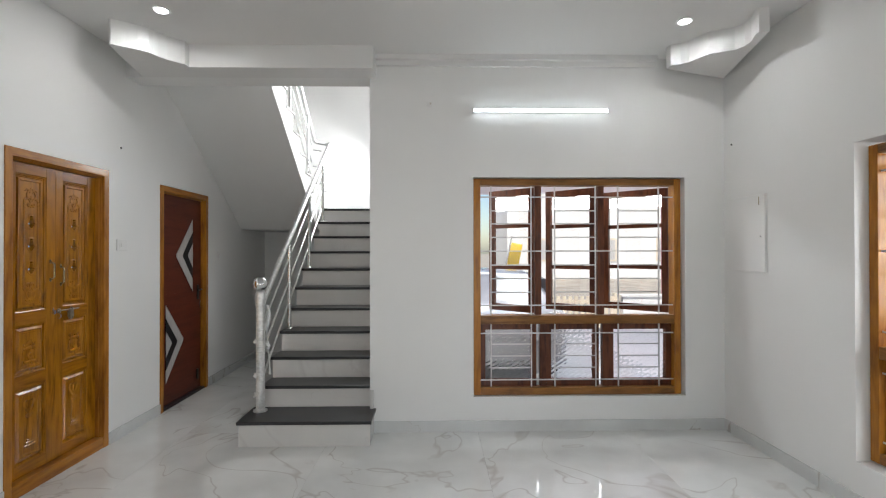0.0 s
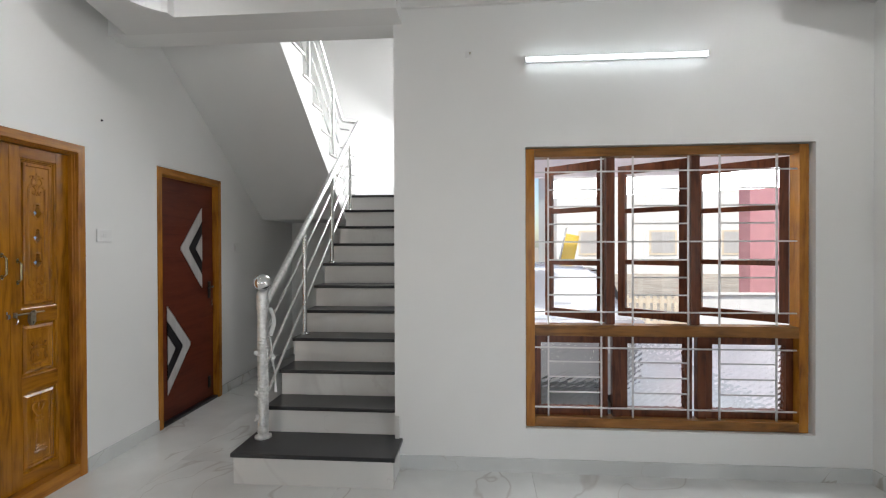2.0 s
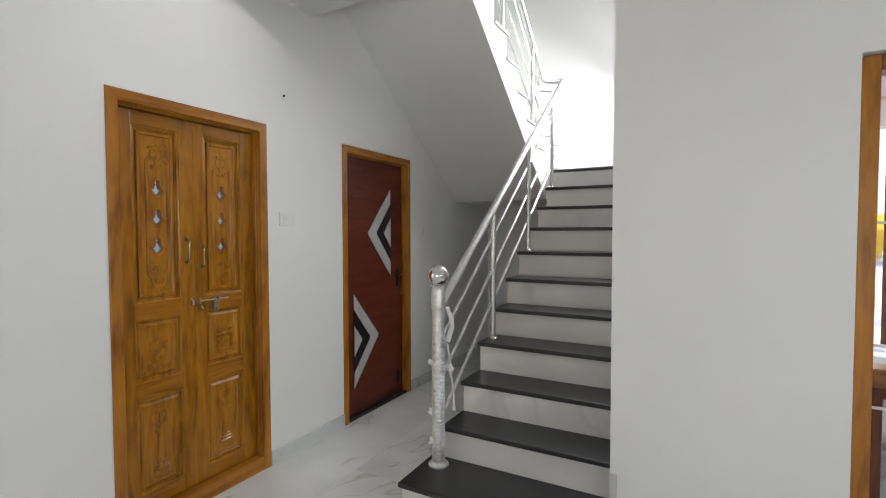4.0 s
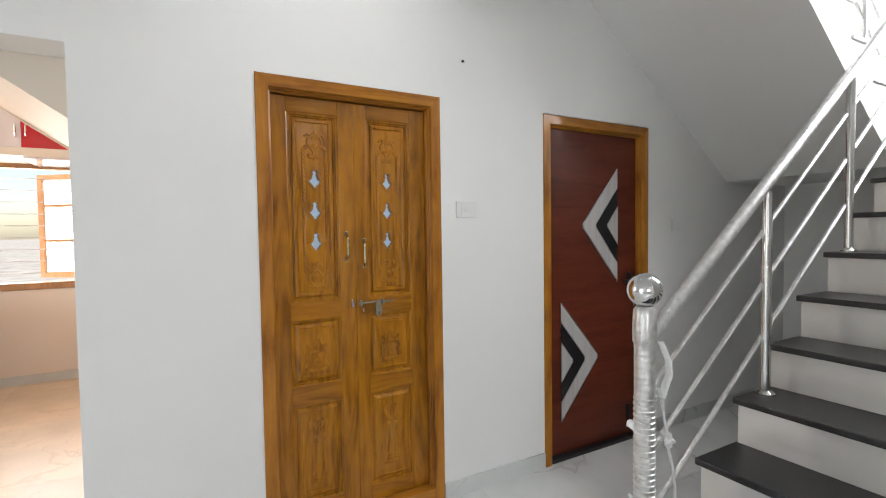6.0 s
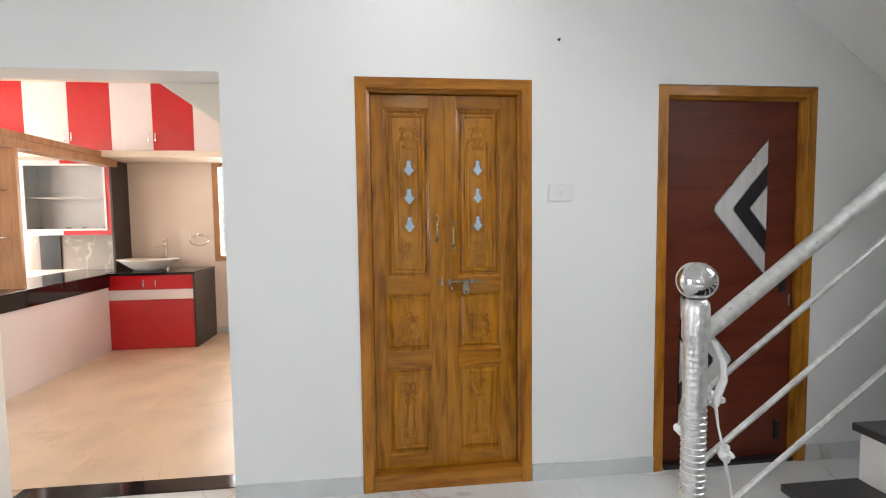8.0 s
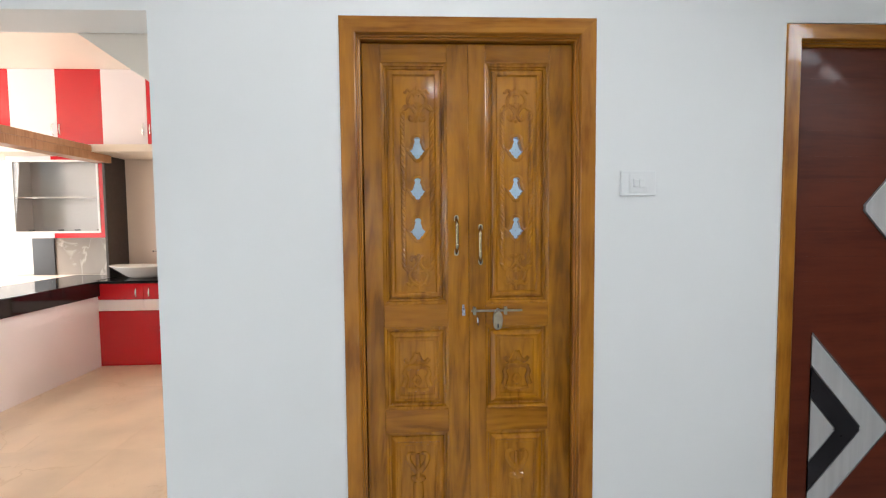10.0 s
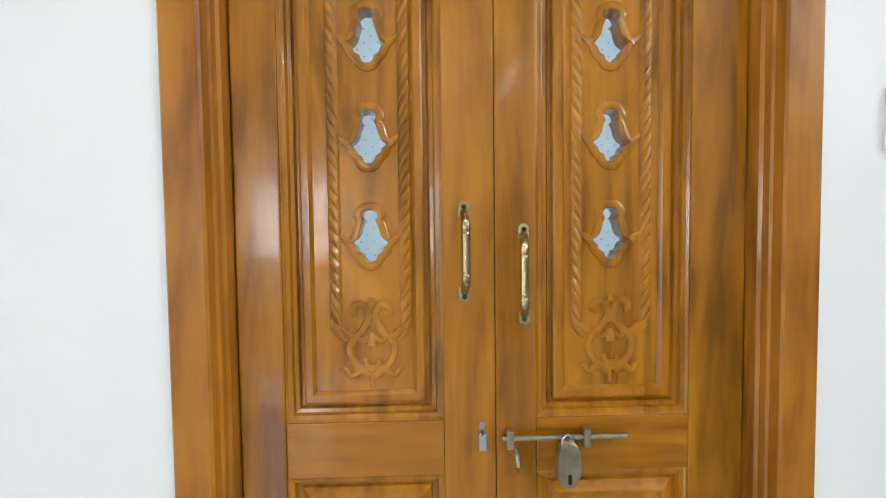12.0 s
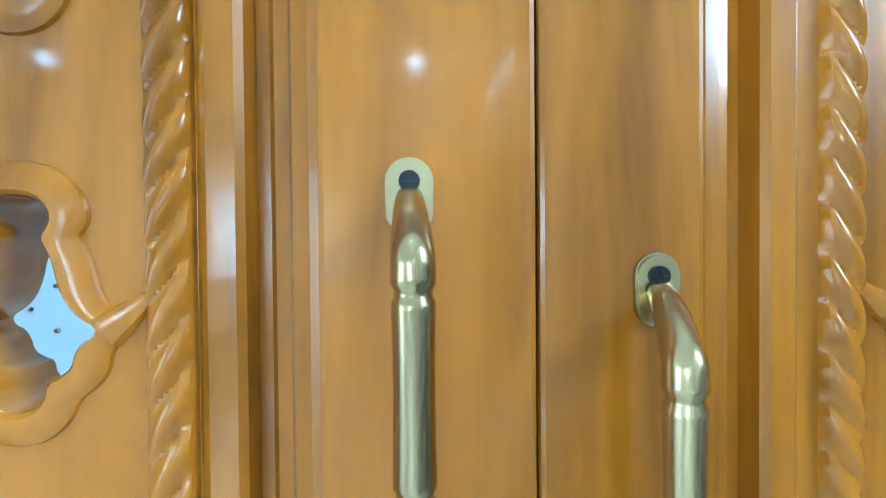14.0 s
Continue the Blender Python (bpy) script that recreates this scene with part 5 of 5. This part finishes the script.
for s0, s1 in zip(secs, secs[1:]):
    for i in range(len(prof)):
        j = (i + 1) % len(prof)
        bm.faces.new((s0[i], s0[j], s1[j], s1[i]))
bm.faces.new(secs[0])
bm.faces.new(secs[-1][::-1])
bmesh.ops.bevel(bm, geom=bm.edges[:], offset=0.03, segments=2, affect="EDGES")
body = part("body", bm, M_CAR, car, smooth=True)
bm = bmesh.new()
prism(bm, [(-0.80, 0.94), (-0.42, 1.16), (0.05, 1.19), (0.05, 0.94)], -0.825, -0.70)
prism(bm, [(0.12, 0.94), (0.12, 1.20), (0.6, 1.21), (1.25, 1.14), (1.45, 0.96)], -0.825, -0.70)
part("side_window", bm, M_BLACKPLASTIC, body)
for wx in (-1.2, 1.15):
    for wy in (-0.72, 0.72):
        bm = bmesh.new()
        tube(bm, [(wx, wy - 0.1, 0.30), (wx, wy + 0.1, 0.30)], 0.30, 24)
        wh = part("wheel", bm, M_TYRE, car, smooth=True)
        bm = bmesh.new()
        tube(bm, [(wx, wy - 0.105, 0.30), (wx, wy + 0.105, 0.30)], 0.18, 16)
        part("rim", bm, M_STEEL, wh, smooth=True)
ban = thing("banner", pose(1.15, 8.4, 0.9, 0, 12, 0), "yellow cloth banner hanging on a pole by the fence", "banner")
part("cloth", boxes((-0.10, 0.10, -0.01, 0.01, 0.0, 0.75), bevel=0.008), M_YELLOW, ban)
part("pole", boxes((-0.125, -0.10, -0.012, 0.012, -0.93, 0.85), bevel=0.004), M_STEEL, ban)
for hx, hy, w, h in ((-3.0, 24, 9, 4.2), (9.5, 27, 11, 6.5), (24, 30, 12, 5.0)):
    hs = thing("house", pose(hx, hy, -0.06), "pale two-storey house across the road", "house", "houses across the road")
    part("wall", boxes((-w / 2, w / 2, 0, 8, 0, h)), M_HOUSE, hs)
    part("roof", boxes((-w / 2 - 0.5, w / 2 + 0.5, -0.5, 8.5, h + 0.001, h + 0.25)), M_PINK, hs)
    for k in range(3):
        wx = -w / 2 + w * (k + 0.5) / 3
        wd = part("window", boxes((wx - 0.7, wx + 0.7, -0.05, -0.001, 1.0, 2.3)), M_CREAM, hs)
        part("pane", boxes((wx - 0.6, wx + 0.6, -0.06, -0.051, 1.1, 2.2)), M_ALU, wd)
# garden greenery past the kitchen window
rg = random.Random(3)
tree = thing("tree", pose(-11.5, 3.2, -0.06), "leafy green garden tree beyond the kitchen window", "tree")
bm = bmesh.new()
tube(bm, [(0, 0, 0), (0.05, 0.02, 0.8), (0.02, 0.1, 1.5), (0.1, 0.1, 2.2)], [0.12, 0.10, 0.08, 0.04], 10)
for k in range(6):
    a = k * 1.05
    tube(bm, [(0.03, 0.08, 1.1 + 0.15 * k), (0.5 * math.cos(a), 0.5 * math.sin(a), 1.6 + 0.15 * k), (0.9 * math.cos(a), 0.9 * math.sin(a), 1.9 + 0.15 * k)], [0.05, 0.03, 0.012], 7)
part("trunk", bm, M_DARKBOARD, tree, smooth=True)
vs, fs = [], []
for k in range(2600):
    c = Vector((rg.gauss(0, 0.55), rg.gauss(0, 0.75), 1.9 + rg.gauss(0, 0.45)))
    e = Euler((rg.uniform(0, 6), rg.uniform(0, 6), rg.uniform(0, 6))).to_matrix()
    i = len(vs)
    vs += [tuple(c + e @ Vector(p)) for p in ((-0.05, 0, 0), (0, 0.025, 0.01), (0.06, 0, 0), (0, -0.025, 0.01))]
    fs.append((i, i + 1, i + 2, i + 3))
me = bpy.data.meshes.new("crown")
me.from_pydata(vs, [], fs)
me.materials.append(M_LEAF)
cr = new("crown", me)
cr.parent = tree
cr["kind"] = "stuff"

# ---- floor tiles, piece by piece ----
def tiles(parent, x0, x1, y0, y1, tw, tl, z, material, ox=0.0, oy=0.0):
    cache = {}
    i = math.floor((x0 - ox) / tw)
    while ox + i * tw < x1:
        j = math.floor((y0 - oy) / tl)
        while oy + j * tl < y1:
            a, b_ = max(x0, ox + i * tw), min(x1, ox + (i + 1) * tw)
            c, d = max(y0, oy + j * tl), min(y1, oy + (j + 1) * tl)
            if b_ - a > 0.02 and d - c > 0.02:
                key = (round(b_ - a, 3), round(d - c, 3))
                if key not in cache:
                    me = bpy.data.meshes.new("tile")
                    bm = boxes((0.0006, b_ - a - 0.0006, 0.0006, d - c - 0.0006, -0.010, 0.0))
                    bm.to_mesh(me)
                    bm.free()
                    me.materials.append(material)
                    cache[key] = me
                t = new("tile", cache[key])
                t.parent = parent
                t.location = (a, c, z)
            j += 1
        i += 1


tiles(floor, -2.655, 2.32, -2.5, 7.4, 1.2, 1.8, 0.0, M_FLOOR, -2.16, 0.6)
tiles(floor, -2.855, -2.656, 1.26, 2.44, 1.2, 1.8, -0.003, M_FLOOR, -2.16, 0.6)
tiles(kf, KX, -2.936, -3.1, 2.6, 1.2, 1.2, 0.0, M_KFLOOR, -0.4, 0.2)
